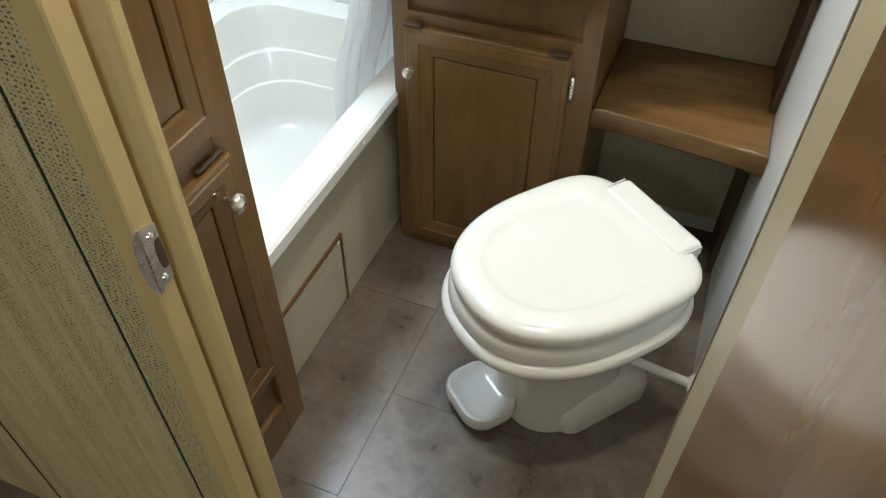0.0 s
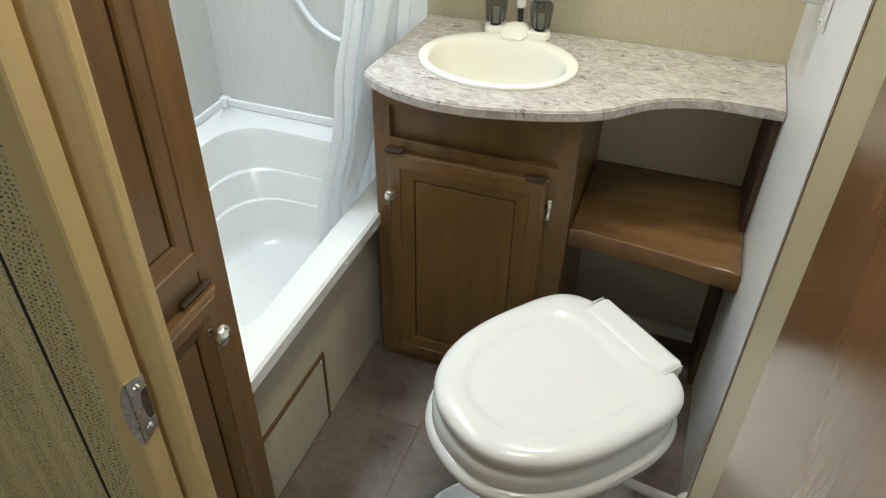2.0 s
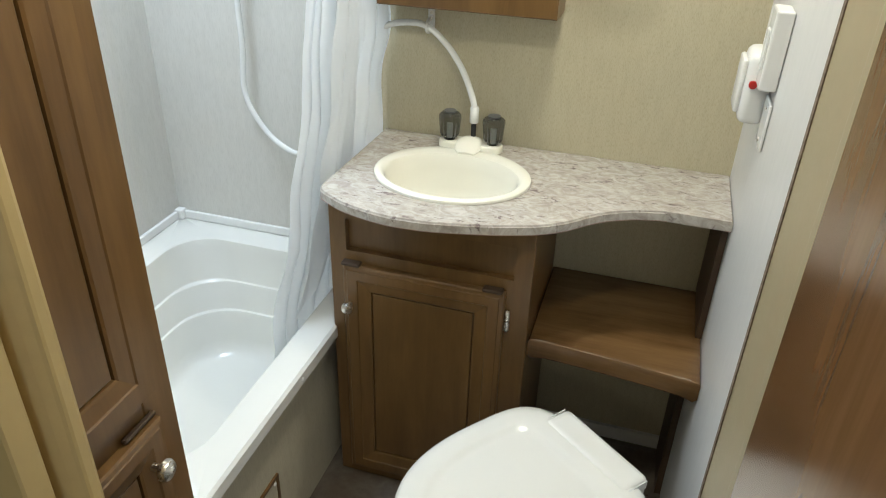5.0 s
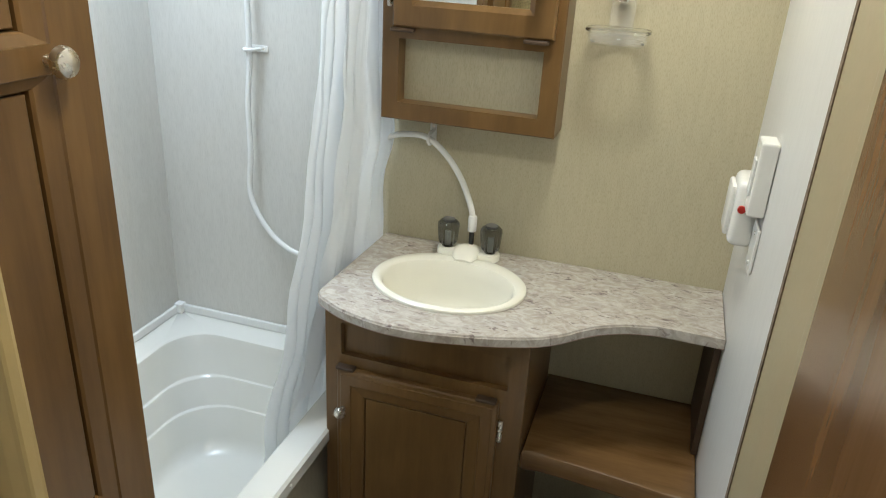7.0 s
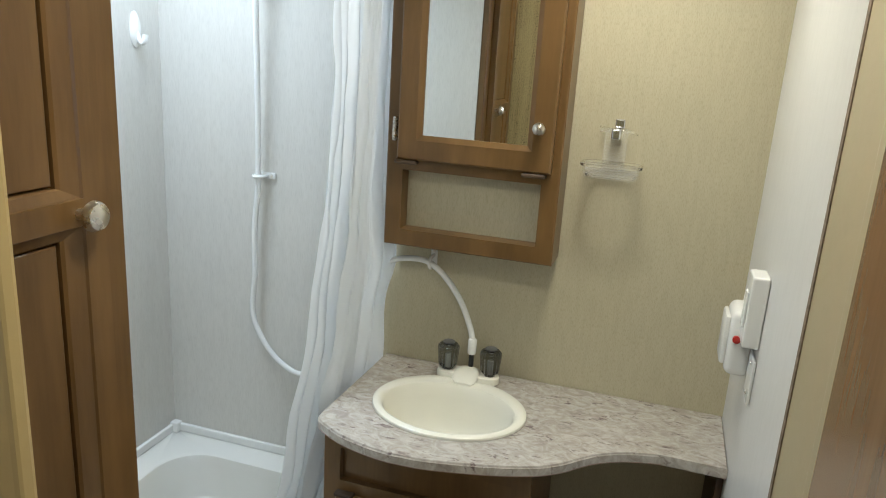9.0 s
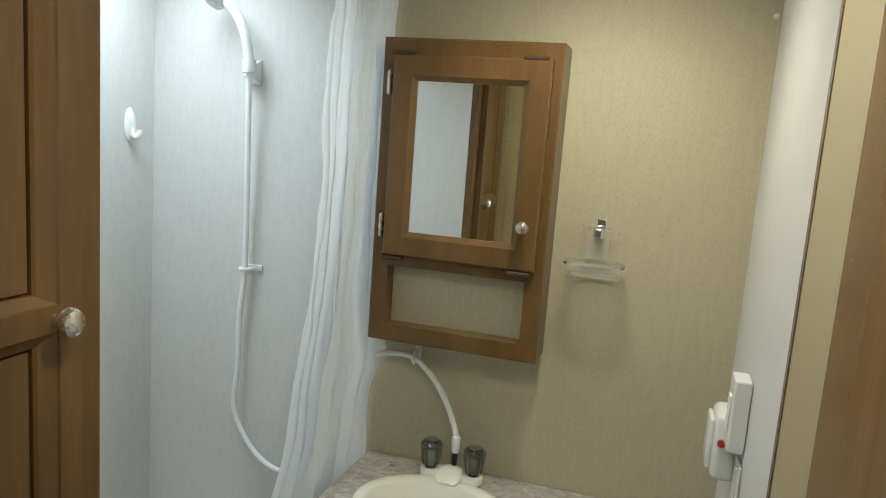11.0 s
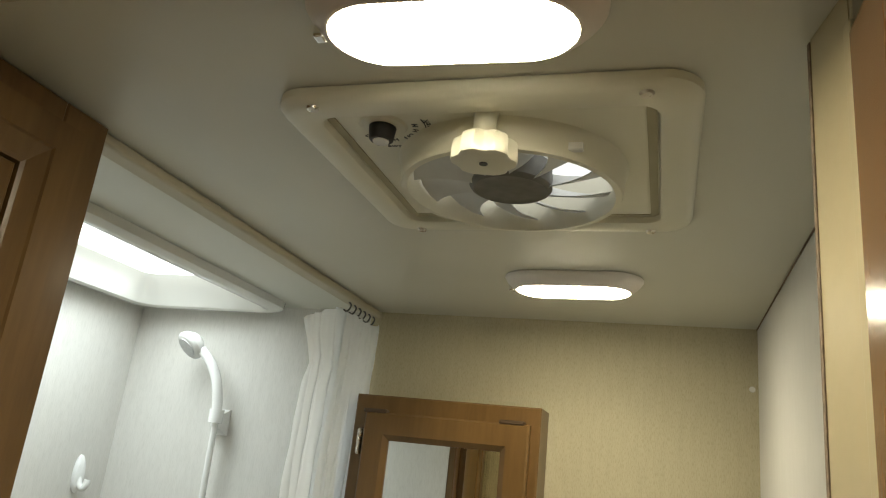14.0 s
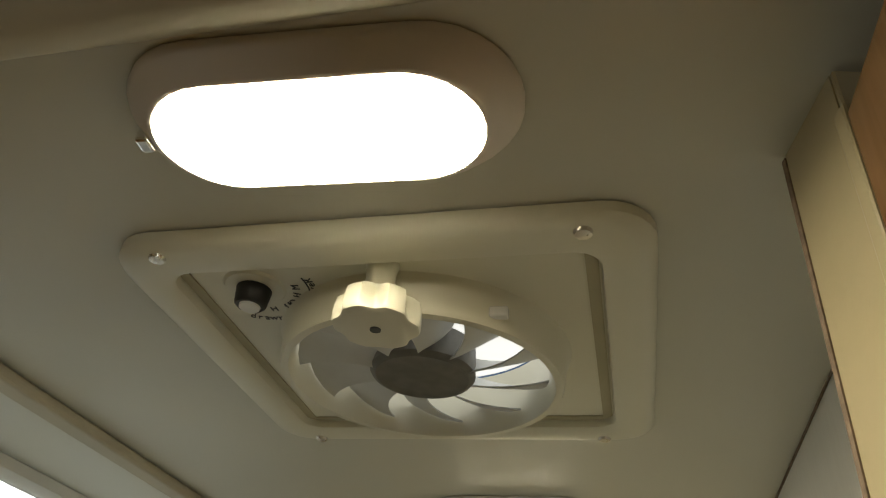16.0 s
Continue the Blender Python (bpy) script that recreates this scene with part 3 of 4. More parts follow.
part("slab", loft([[(*p, 0.791) for p in im], [(*shrink(p, 0.004), 0.791) for p in om], [(*p, 0.794) for p in om], [(*p, 0.810) for p in om],
                   [(*shrink(p, 0.002), 0.8125) for p in om], [(*shrink(p, 0.006), 0.813) for p in om], [(*p, 0.813) for p in im], [(*p, 0.791) for p in im]], cap=(False, False)), COUNTER, ct, "", True)

band = []
for i, p in enumerate(edge):
    way = (edge[min(i + 1, len(edge) - 1)] - edge[max(i - 1, 0)]).normalized()
    out = Vector((way.y, -way.x))
    out = out if out.y < 0.3 else -out
    q = p + out * 0.0016
    band.append([(p.x - out.x * 0.002, p.y - out.y * 0.002, 0.7925), (q.x, q.y, 0.7930), (q.x, q.y, 0.8085), (p.x - out.x * 0.002, p.y - out.y * 0.002, 0.8095)])
part("edge_band", loft(band), COUNTER, ct, "", False)
part("edge_line", loft([[(r[1][0], r[1][1], 0.7912), (r[1][0], r[1][1], 0.7928), (r[0][0], r[0][1], 0.7928), (r[0][0], r[0][1], 0.7912)] for r in band]), BANDLINE, ct, "rosy brown edge line")
sink = thing("sink", "ivory oval drop-in plastic sink", "sink")


def oval(a, b, z, dy=0.0, n=48):
    return [(SINK[0] + a * math.cos(2 * math.pi * i / n), SINK[1] + dy + b * math.sin(2 * math.pi * i / n), z) for i in range(n)]


part("bowl", loft([oval(SA, SB, 0.8140), oval(SA - 0.001, SB - 0.001, 0.8190), oval(SA - 0.006, SB - 0.006, 0.8225), oval(SA - 0.016, SB - 0.019, 0.8225, -0.007), oval(SA - 0.023, SB - 0.028, 0.8195, -0.011),
                   oval(SA - 0.027, SB - 0.032, 0.8120, -0.012), oval(SA - 0.032, SB - 0.037, 0.7900, -0.012), oval(SA - 0.046, SB - 0.046, 0.7440, -0.010), oval(SA - 0.075, SB - 0.062, 0.7120, -0.008),
                   oval(SA - 0.115, SB - 0.092, 0.6960, -0.004), oval(0.02, 0.02, 0.6920)], cap=(False, True)), IVORY, sink, "", True)
part("overflow", lathe([(0.008, 0), (0.008, 0.001), (0.005, 0.0015), (0.001, 0.0015)], 14), HOLE, sink, "small overflow hole", True, Matrix.Translation((SINK[0], SINK[1] - 0.112, 0.776)) @ Matrix.Rotation(radians(-70), 4, "X"))
part("drain", lathe([(0.001, 0.0), (0.019, 0.0), (0.021, 0.002), (0.017, 0.003), (0.001, 0.001)], 20), CHROME, sink, "chrome drain ring", True, Matrix.Translation((SINK[0], SINK[1], 0.6925)))

# faucet
fa = thing("faucet", "ivory two-handle faucet with smoked knobs and white hose", "faucet")
FX, FY, FZ = -0.083, -0.066, 0.814
part("base", prism([(FX + x, FY + y) for x, y in stadium(0, 0, 0.150, 0.05)], FZ, FZ + 0.022, 0.006), IVORY, fa, "", True)
part("spout", loft([[(FX + w * math.cos(q), FY + y + 0.0 * math.sin(q), FZ + z + h * math.sin(q)) for q in [2 * math.pi * i / 20 for i in range(20)]]
                    for y, z, w, h in ((0.022, 0.020, 0.014, 0.005), (0.012, 0.021, 0.026, 0.009), (-0.006, 0.021, 0.031, 0.011), (-0.024, 0.017, 0.031, 0.009), (-0.038, 0.012, 0.027, 0.007), (-0.046, 0.009, 0.018, 0.003))]), IVORY, fa, "", True)


def fluted(profile, lobes=12, n=72):
    """A turned knob whose wall carries shallow upright flutes."""
    return loft([[((r - (0.0013 if r > 0.0195 else 0) * (0.5 + 0.5 * math.cos(lobes * q))) * math.cos(q), (r - (0.0013 if r > 0.0195 else 0) * (0.5 + 0.5 * math.cos(lobes * q))) * math.sin(q), z) for q in [2 * math.pi * i / n for i in range(n)]] for r, z in profile])


for dx in (-0.0508, 0.0508):
    k = part("handle", fluted([(0.013, 0.0), (0.013, 0.006), (0.020, 0.008), (0.022, 0.012), (0.0255, 0.050), (0.0245, 0.057), (0.020, 0.0615), (0.013, 0.063), (0.001, 0.0635)]), SMOKE, fa, "smoked clear acrylic knob", False, Matrix.Translation((FX + dx, FY, FZ + 0.022)))
    part("core", lathe([(0.006, 0.004), (0.006, 0.040), (0.001, 0.041)], 12), GREY, k, "", True, Matrix.Translation((FX + dx, FY, FZ + 0.022)))
    part("cap", lathe([(0.014, 0.0), (0.014, 0.003), (0.001, 0.004)], 16), DARKGREY, k, "", True, Matrix.Translation((FX + dx, FY, FZ + 0.0857)))
part("nipple", lathe([(0.006, 0), (0.006, 0.05), (0.001, 0.05)], 12), BLACK, fa, "black hose stem", True, Matrix.Translation((FX + 0.002, FY + 0.012, FZ + 0.03)))
part("collar", lathe([(0.0095, 0), (0.0105, 0.003), (0.0105, 0.034), (0.008, 0.038), (0.001, 0.038)], 14), WHITE, fa, "white hose collar", True, Matrix.Translation((FX + 0.002, FY + 0.012, FZ + 0.062)))
part("hose", tube([(FX + 0.002, FY + 0.012, 0.905), (-0.090, -0.048, 0.935), (-0.117, -0.040, 0.989), (-0.155, -0.034, 1.037), (-0.200, -0.03, 1.071), (-0.242, -0.028, 1.077),
                   (-0.30, -0.028, 1.064), (-0.36, -0.028, 1.02), (-0.42, -0.03, 0.90), (-0.47, -0.03, 0.78), (-0.531, -0.03, 0.723), (-0.597, -0.03, 0.744), (-0.648, -0.03, 0.798),
                   (-0.677, -0.03, 0.87), (-0.670, -0.03, 0.977), (-0.670, -0.03, 1.097), (-0.660, -0.028, 1.227), (-0.656, -0.036, 1.445), (-0.653, -0.045, 1.6), (-0.651, -0.050, 1.702)], 0.0072, 10, 8), WHITE, fa, "white shower hose", True)


def hose_clip(x, z, upright=False):
    c = thing("hose_clip", "small white plastic hose clip on the wall", "clip", (x, 0, z), "hose clips")
    c.matrix_basis = pose(x, 0, z, 0, -90 if upright else 0, 0)
    part("base", box(-0.018, 0.035, -0.006, -0.001, -0.008, 0.008, 0.002, 2), WHITE, c)
    part("loop", tube([(-0.014, -0.004, 0), (-0.012, -0.030, 0), (0, -0.041, 0), (0.012, -0.030, 0), (0.014, -0.004, 0)], 0.004, 8, 6), WHITE, c, "", True)
    part("screw", lathe([(0.004, 0), (0.003, 0.002), (0.0005, 0.0025)], 8), NICKEL, c, "", True, Matrix.Translation((0.025, -0.006, 0)) @ Matrix.Rotation(radians(90), 4, "X"))


hose_clip(-0.660, 1.227)
hose_clip(-0.202, 1.072, True)

shd = thing("hand_shower", "white handheld shower in plastic wall bracket", "hand shower")
part("bracket", loft([[(-0.664 + sx * w, y, 1.703 + sz * hh) for sx, sz in ((-1, -1), (1, -1), (1, 1), (-1, 1))] for w, hh, y in ((0.018, 0.029, -0.001), (0.018, 0.029, -0.005), (0.015, 0.024, -0.010), (0.009, 0.012, -0.034))]), WHITE, shd)
part("cradle", lathe([(0.0115, 0), (0.0155, 0.0), (0.017, 0.03), (0.0125, 0.03)], 18), WHITE, shd, "", True, Matrix.Translation((-0.652, -0.050, 1.698)))
part("handle", tube([(-0.651, -0.050, 1.700), (-0.652, -0.053, 1.735), (-0.663, -0.058, 1.790), (-0.684, -0.062, 1.829), (-0.712, -0.066, 1.858)], 0.0115, 14, 8), WHITE, shd, "", True)
hm = Matrix.Translation((-0.740, -0.070, 1.868)) @ Vector((-0.35, -0.62, -0.70)).to_track_quat("Z", "Y").to_matrix().to_4x4()
hd = part("head", lathe([(0.008, -0.026), (0.020, -0.020), (0.033, -0.006), (0.0365, 0.004), (0.034, 0.010), (0.030, 0.0125), (0.001, 0.013)], 28), WHITE, shd, "", True, hm)
part("face", lathe([(0.024, 0.0128), (0.024, 0.0148), (0.001, 0.0155)], 24), plastic("spray face", (0.62, 0.63, 0.63), 0.4, 0.2, 200), hd, "pale grey spray face", True, hm)

rh = thing("robe_hook", "white plastic robe hook on the shower wall", "hook")
part("plate", lathe([(0.016, 0), (0.016, 0.004), (0.012, 0.010), (0.001, 0.012)], 20), WHITE, rh, "", True, Matrix.Translation((X0, -0.090, 1.556)) @ Matrix.Rotation(radians(90), 4, "Y") @ Matrix.Diagonal((2.6, 1, 1, 1)))
part("prong", tube([(X0 + 0.006, -0.089, 1.548), (X0 + 0.012, -0.088, 1.532), (X0 + 0.019, -0.086, 1.527), (X0 + 0.025, -0.084, 1.534), (X0 + 0.026, -0.083, 1.546)], 0.0072, 12, 6), WHITE, rh, "", True)

# ---- curtain ----
cu = thing("shower_curtain", "white vinyl shower curtain gathered in folds", "curtain")


def along(keys, z):
    """The value at height z between (z, value) keys that run downwards."""
    if z >= keys[0][0]:
        return keys[0][1]
    for (za, a), (zb, b) in zip(keys, keys[1:]):
        if z >= zb:
            k = (za - z) / (za - zb)
            k = k * k * (3 - 2 * k)
            return a + (b - a) * k
    return keys[-1][1]


def curtain_sheet(folds, depth, xs_near, ys_near, xs_far, ys_far, top, hem, seed):
    """A gathered sheet between a near and a far upright line; top and hem give its ends from near (0) to far (1)."""
    rows, m, n = [], 44, 150
    for k in range(m + 1):
        row = []
        for i in range(n + 1):
            u = i / n
            v = k / m
            z = top(u) + (hem(u) - top(u)) * v
            phase = folds * 2 * math.pi * (u + 0.10 * noise.noise(Vector((u * 3.1, v * 0.6, seed)))) + 0.5 * noise.noise(Vector((0.3, v * 1.1, seed + 4)))
            amp = depth * (0.55 + 0.55 * noise.noise(Vector((u * 5.0, v * 1.0, seed + 9)))) * (0.45 + 0.7 * min(1, v * 2.2)) * min(1, 0.15 + u * 9)
            crease = 0.008 * noise.noise(Vector((u * 9, z * 7, seed + 2))) + 0.004 * noise.noise(Vector((u * 22, z * 16, seed + 5)))
            x = along(xs_near, z) * (1 - u) + along(xs_far, z) * u
            y = along(ys_near, z) * (1 - u) + along(ys_far, z) * u
            row.append((x + amp * math.sin(phase) + crease, min(-0.003, y + 0.45 * amp * math.sin(2 * phase + 0.6)), z))
        rows.append(row)
    return loft(rows, closed=False)


part("liner", curtain_sheet(4.2, 0.020, [(1.95, -0.340), (1.43, -0.352), (0.97, -0.384), (0.70, -0.404), (0.44, -0.432), (0.2, -0.450)],
                            [(1.90, -0.296), (1.83, -0.246), (1.77, -0.262), (1.43, -0.257), (1.20, -0.258), (0.97, -0.289), (0.70, -0.344), (0.44, -0.408), (0.2, -0.45)],
                            [(1.95, -0.338), (0.9, -0.350), (0.2, -0.41)], [(1.95, -0.10), (0.9, -0.13), (0.2, -0.20)],
                            lambda u: 1.898 + 0.054 * min(1.0, u / 0.7) ** 0.8, lambda u: 0.21, 1.3), CURTAIN, cu, "", True)
part("sheet", curtain_sheet(3.4, 0.013, [(1.95, -0.322), (1.43, -0.330), (0.97, -0.342), (0.62, -0.368), (0.44, -0.402)],
                            [(1.95, -0.150), (1.43, -0.175), (1.20, -0.196), (0.97, -0.230), (0.80, -0.285), (0.62, -0.325), (0.44, -0.372)],
                            [(1.95, -0.312), (1.30, -0.322), (1.08, -0.300), (0.94, -0.322), (0.4, -0.330)], [(1.95, -0.006), (0.4, -0.010)],
                            lambda u: 1.948 - 0.006 * abs(math.sin(u * 13)), lambda u: 0.462 + 0.36 * u ** 0.9, 7.7), CURTAIN, cu, "", True)
for i in range(6):
    y = -0.022 - 0.027 * i
    part("hook", tube([(-0.320, y, 1.966), (-0.313, y, 1.957), (-0.318, y - 0.004, 1.944), (-0.328, y, 1.948)], 0.0019, 6, 4), DARKGREY, cu, "small dark curtain hook", True)

# ---- mirror cabinet ----
mc = thing("medicine_cabinet", "brown wood medicine cabinet with mirror door and open cubby", "cabinet")
MX0, MX1, MZ0, MZ1, MY = -0.295, 0.088, 1.125, 1.785, -0.099
bm = box(MX0, MX0 + 0.012, MY + 0.018, -0.001, MZ0, MZ1)
box(MX1 - 0.012, MX1, MY + 0.018, -0.001, MZ0, MZ1, bm=bm)
box(MX0 + 0.012, MX1 - 0.012, MY + 0.018, -0.001, MZ0, MZ0 + 0.012, bm=bm)
box(MX0 + 0.012, MX1 - 0.012, MY + 0.018, -0.001, MZ1 - 0.012, MZ1, bm=bm)
box(MX0 + 0.012, MX1 - 0.012, MY + 0.018, -0.001, 1.305, 1.317, bm=bm)
for x in (MX0 + 0.026, MX1 - 0.038):
    box(x, x + 0.012, MY + 0.018, -0.011, MZ0 + 0.026, 1.297, bm=bm)
box(MX0 + 0.038, MX1 - 0.038, MY + 0.018, -0.011, MZ0 + 0.026, MZ0 + 0.038, bm=bm)
part("body", bm, WOOD, mc)
bm = frame_loops(MX1 - MX0, MZ1 - MZ0, [(0, 0.018), (0, 0.003), (0.003, 0), (0.038, 0), (0.038, 0.018)])
box(0.038, MX1 - MX0 - 0.038, 0, 0.018, 0.172, 0.222, bm=bm)
part("face_frame", bm, WOOD, mc, "", False, Matrix.Translation((MX0, MY, MZ0)))
part("back", box(MX0 + 0.038, MX1 - 0.038, -0.058, -0.052, MZ0 + 0.038, 1.305), PAPER, mc, "wallpapered cubby back")
md = part("door", frame_loops(0.336, 0.428, [(0, 0), (0, -0.015), (0.004, -0.019), (0.043, -0.019), (0.054, -0.011), (0.054, -0.004)]), WOOD, mc, "", False, Matrix.Translation((-0.266, MY, 1.322)))
part("mirror", box(-0.213, 0.017, MY - 0.008, MY - 0.003, 1.375, 1.697), MIRROR, md, "mirror glass")
knob(md, (0.041, MY - 0.017, 1.414), Matrix.Identity(4), "brushed nickel knob", 0.0145)
for z in (1.69, 1.385):
    part("hinge", box(-0.281, -0.271, MY - 0.012, MY - 0.001, z - 0.026, z + 0.026, 0.004, 3), NICKEL, md, "nickel hinge barrel")
for x in (-0.245, 0.035):
    for z in (1.312, 1.748):
        part("bumper", box(x - 0.025, x + 0.025, MY - 0.020, MY - 0.001, z, z + 0.008, 0.002, 1), WOOD_DARK, mc, "dark door bumper")

# ---- soap dish ----
sd = thing("soap_dish", "clear acrylic soap dish hung from a chrome wall clip", "soap dish")
part("clip", box(0.174, 0.194, -0.032, -0.001, 1.396, 1.419, 0.004, 3, bm=box(0.178, 0.199, -0.010, -0.001, 1.4195, 1.438, 0.003, 2)), CHROME, sd, "chrome clip")
part("hanger", tube([(0.150, -0.020, 1.412), (0.172, -0.026, 1.415), (0.196, -0.026, 1.415), (0.218, -0.020, 1.412)], 0.0035, 8, 5), CLEAR, sd, "", True)
part("back_plate", box(0.160, 0.208, -0.012, -0.009, 1.33, 1.412, 0.001, 1), CLEAR, sd)
part("dish", loft([[(x, y, z) for x, y in rounded(0.125 + d, 0.243 - d, -0.088 + d, -0.008, 0.018)] for d, z in ((0.010, 1.318), (0.004, 1.322), (0.0, 1.345), (0.003, 1.345), (0.007, 1.325), (0.012, 1.322))]), CLEAR, sd, "", True)

for z, d, r in ((1.346, 0.0, 0.0034), (1.324, 0.010, 0.0026)):
    loop = [(x, y, z) for x, y in rounded(0.124 + d, 0.244 - d, -0.090 + d, -0.012, 0.026, 4)]
    part("rim", tube(loop + loop[:1], r, 8, 2), RIMCLEAR, sd, "", True)
part("wing", tube([(0.150, -0.016, 1.420), (0.165, -0.024, 1.418), (0.184, -0.028, 1.416), (0.204, -0.024, 1.418), (0.226, -0.010, 1.408)], 0.0022, 8, 5), RIMCLEAR, sd, "", True)

# ---- wall fittings on the partition ----
gb = thing("alarm_box", "white plastic wall box with red button", "wall box")
part("cover", box(0.440, X1 - 0.001, -0.268, -0.175, 1.018, 1.140, 0.014, 3), WHITE, gb, "", True)
part("face", box(0.431, 0.441, -0.255, -0.188, 1.034, 1.126, 0.005, 2), WHITE, gb, "", True)
part("button", lathe([(0.007, -0.002), (0.007, 0.004), (0.001, 0.005)], 12), RED, gb, "red button", True, Matrix.Translation((0.4530, -0.268, 1.090)) @ Matrix.Rotation(radians(90), 4, "X"))
sw = thing("switch_box", "white plastic switch cover on the partition", "switch")
part("cover", box(0.456, X1 - 0.001, -0.322, -0.262, 1.095, 1.222, 0.004, 3), WHITE, sw)
part("rocker", box(0.4525, 0.4565, -0.305, -0.279, 1.125, 1.19, 0.002, 1), WHITE, sw)
ou = thing("outlet_plate", "white outlet plate with metal screws", "outlet")
part("plate", box(X1 - 0.006, X1 - 0.001, -0.328, -0.262, 0.995, 1.075, 0.002, 2), WHITE, ou)
for z in (1.008, 1.062):
    part("screw", lathe([(0.004, 0), (0.003, 0.0015), (0.0005, 0.002)], 10), NICKEL, ou, "", True, Matrix.Translation((X1 - 0.006, -0.300, z)) @ Matrix.Rotation(radians(-90), 4, "Y"))

# ---- toilet ----
to = thing("toilet", "ivory white plastic toilet with closed lid and foot pedal", "toilet", (0.302, -0.541, 0.0), turn=math.degrees(math.atan2(-0.777, -0.628)))


def egg(u0, u1, half, z, widest=0.15, square=2.7, n=64):
    """An outline from u0 (back) to u1 (front): round in front of its widest place, squarer behind."""
    out = []
    for i in range(n):
        c, q = math.cos(2 * math.pi * i / n), math.sin(2 * math.pi * i / n)
        if c >= 0:
            x, y = widest + (u1 - widest) * c ** 0.86, half * math.copysign(abs(q) ** 0.86, q)
        else:
            x, y = widest - (widest - u0) * abs(c) ** (2 / square), half * math.copysign(abs(q) ** (2 / square), q)
        out.append((x, y, z))
    return out


def egg_stack(rows, square=2.7):
    return loft([egg(*r[:4], r[4] if len(r) > 4 else 0.15, square) for r in rows])


part("bowl", egg_stack([(0.006, 0.282, 0.106, 0.0, 0.13), (0.006, 0.282, 0.106, 0.020, 0.13), (0.014, 0.272, 0.098, 0.045, 0.13), (0.024, 0.266, 0.092, 0.095, 0.13), (0.030, 0.270, 0.090, 0.150, 0.13),
                        (0.022, 0.286, 0.100, 0.205, 0.14), (0.004, 0.322, 0.128, 0.255, 0.15), (-0.020, 0.372, 0.162, 0.300, 0.15), (-0.034, 0.402, 0.182, 0.330, 0.15), (-0.040, 0.412, 0.189, 0.345, 0.15),
                        (-0.042, 0.419, 0.194, 0.352, 0.15), (-0.042, 0.420, 0.195, 0.362, 0.15), (-0.040, 0.416, 0.192, 0.369, 0.15), (-0.036, 0.408, 0.184, 0.373, 0.15), (0.0, 0.38, 0.15, 0.374, 0.15)]), TOILET, to, "", True)
part("seat", egg_stack([(-0.036, 0.404, 0.178, 0.374), (-0.038, 0.408, 0.182, 0.378), (-0.038, 0.408, 0.182, 0.396), (-0.037, 0.404, 0.179, 0.409), (-0.035, 0.396, 0.172, 0.4155), (0.0, 0.37, 0.15, 0.417)]), TOILET, to, "", True)
# Grey ring colours in the shade between seat and lid.
part("gap", egg_stack([(-0.02, 0.392, 0.168, 0.4165), (-0.02, 0.392, 0.168, 0.4225)]), GREY, to, "grey ring painted as shade under the lid", True)
part("lid", egg_stack([(-0.014, 0.396, 0.175, 0.4220), (-0.017, 0.402, 0.181, 0.4260), (-0.017, 0.404, 0.183, 0.4400), (-0.015, 0.401, 0.181, 0.4480), (-0.008, 0.393, 0.174, 0.4540), (0.004, 0.380, 0.162, 0.4575),
                       (0.046, 0.358, 0.138, 0.4580), (0.054, 0.350, 0.131, 0.4560), (0.060, 0.344, 0.126, 0.4525), (0.070, 0.334, 0.117, 0.4515), (0.10, 0.25, 0.06, 0.4520)], 3.9), TOILET, to, "", True)
hinge = [[(x, y, z) for x, y in rounded(-0.034 + d, 0.030 - d, -0.106 + d, 0.106 - d, 0.010)] for d, z in ((0.004, 0.378), (0.0, 0.384), (0.0, 0.4500), (0.002, 0.4570), (0.006, 0.4605), (0.014, 0.4610))]
part("hinge_cover", loft(hinge), TOILET, to, "", True)
for side in (-1, 1):
    # Grey strip draws the slit's shade; nothing is cut.
    part("hinge_slit", box(-0.026, 0.020, side * 0.1075 - 0.0013, side * 0.1075 + 0.0013, 0.440, 0.4582), GREY, to, "grey strip painted as shade in a hinge slit")
    y0, y1 = sorted((side * 0.002, side * 0.116))
    wing = [[(x, y, z) for x, y in rounded(-0.026 + d, 0.214 - 2.2 * d, y0 + d, y1 - d, 0.040 - 0.5 * d)] for d, z in ((0.0, 0.0), (0.0, 0.036), (0.004, 0.052), (0.012, 0.068), (0.022, 0.086))]
    part("foot", loft(wing), TOILET, to, "", True)
part("pedal", loft([[(x, y, z) for x, y in rounded(0.258 + d, 0.388 - d, -0.125 + d, 0.030 - d, max(0.012, 0.050 - d))] for d, z in ((0.012, 0.012), (0.003, 0.018), (0.0, 0.028), (0.0, 0.046), (0.004, 0.053), (0.010, 0.055), (0.018, 0.050), (0.026, 0.044), (0.040, 0.042))]), TOILET, to, "white flush pedal", True)
part("pedal_hub", loft([[(0.205 + a * math.cos(q), -0.036 + b * math.sin(q), z) for q in [2 * math.pi * i / 32 for i in range(32)]] for a, b, z in ((0.082, 0.066, 0.010), (0.083, 0.067, 0.060), (0.079, 0.063, 0.095), (0.070, 0.056, 0.150))]), TOILET, to, "", True)

wp = thing("water_pipe", "white plastic water supply pipe behind the toilet", "pipe")
part("pipe", tube([(0.325, -0.598, 0.105), (0.40, -0.607, 0.102), (X1 - 0.002, -0.615, 0.100)], 0.011, 10, 5), WHITE, wp, "", True)
part("escutcheon", lathe([(0.014, 0), (0.018, 0.004), (0.026, 0.012), (0.027, 0.018), (0.001, 0.018)], 18), WHITE, wp, "", True, Matrix.Translation((X1 - 0.019, -0.614, 0.1005)) @ Matrix.Rotation(radians(90), 4, "Y"))

# ---- ceiling lamps ----


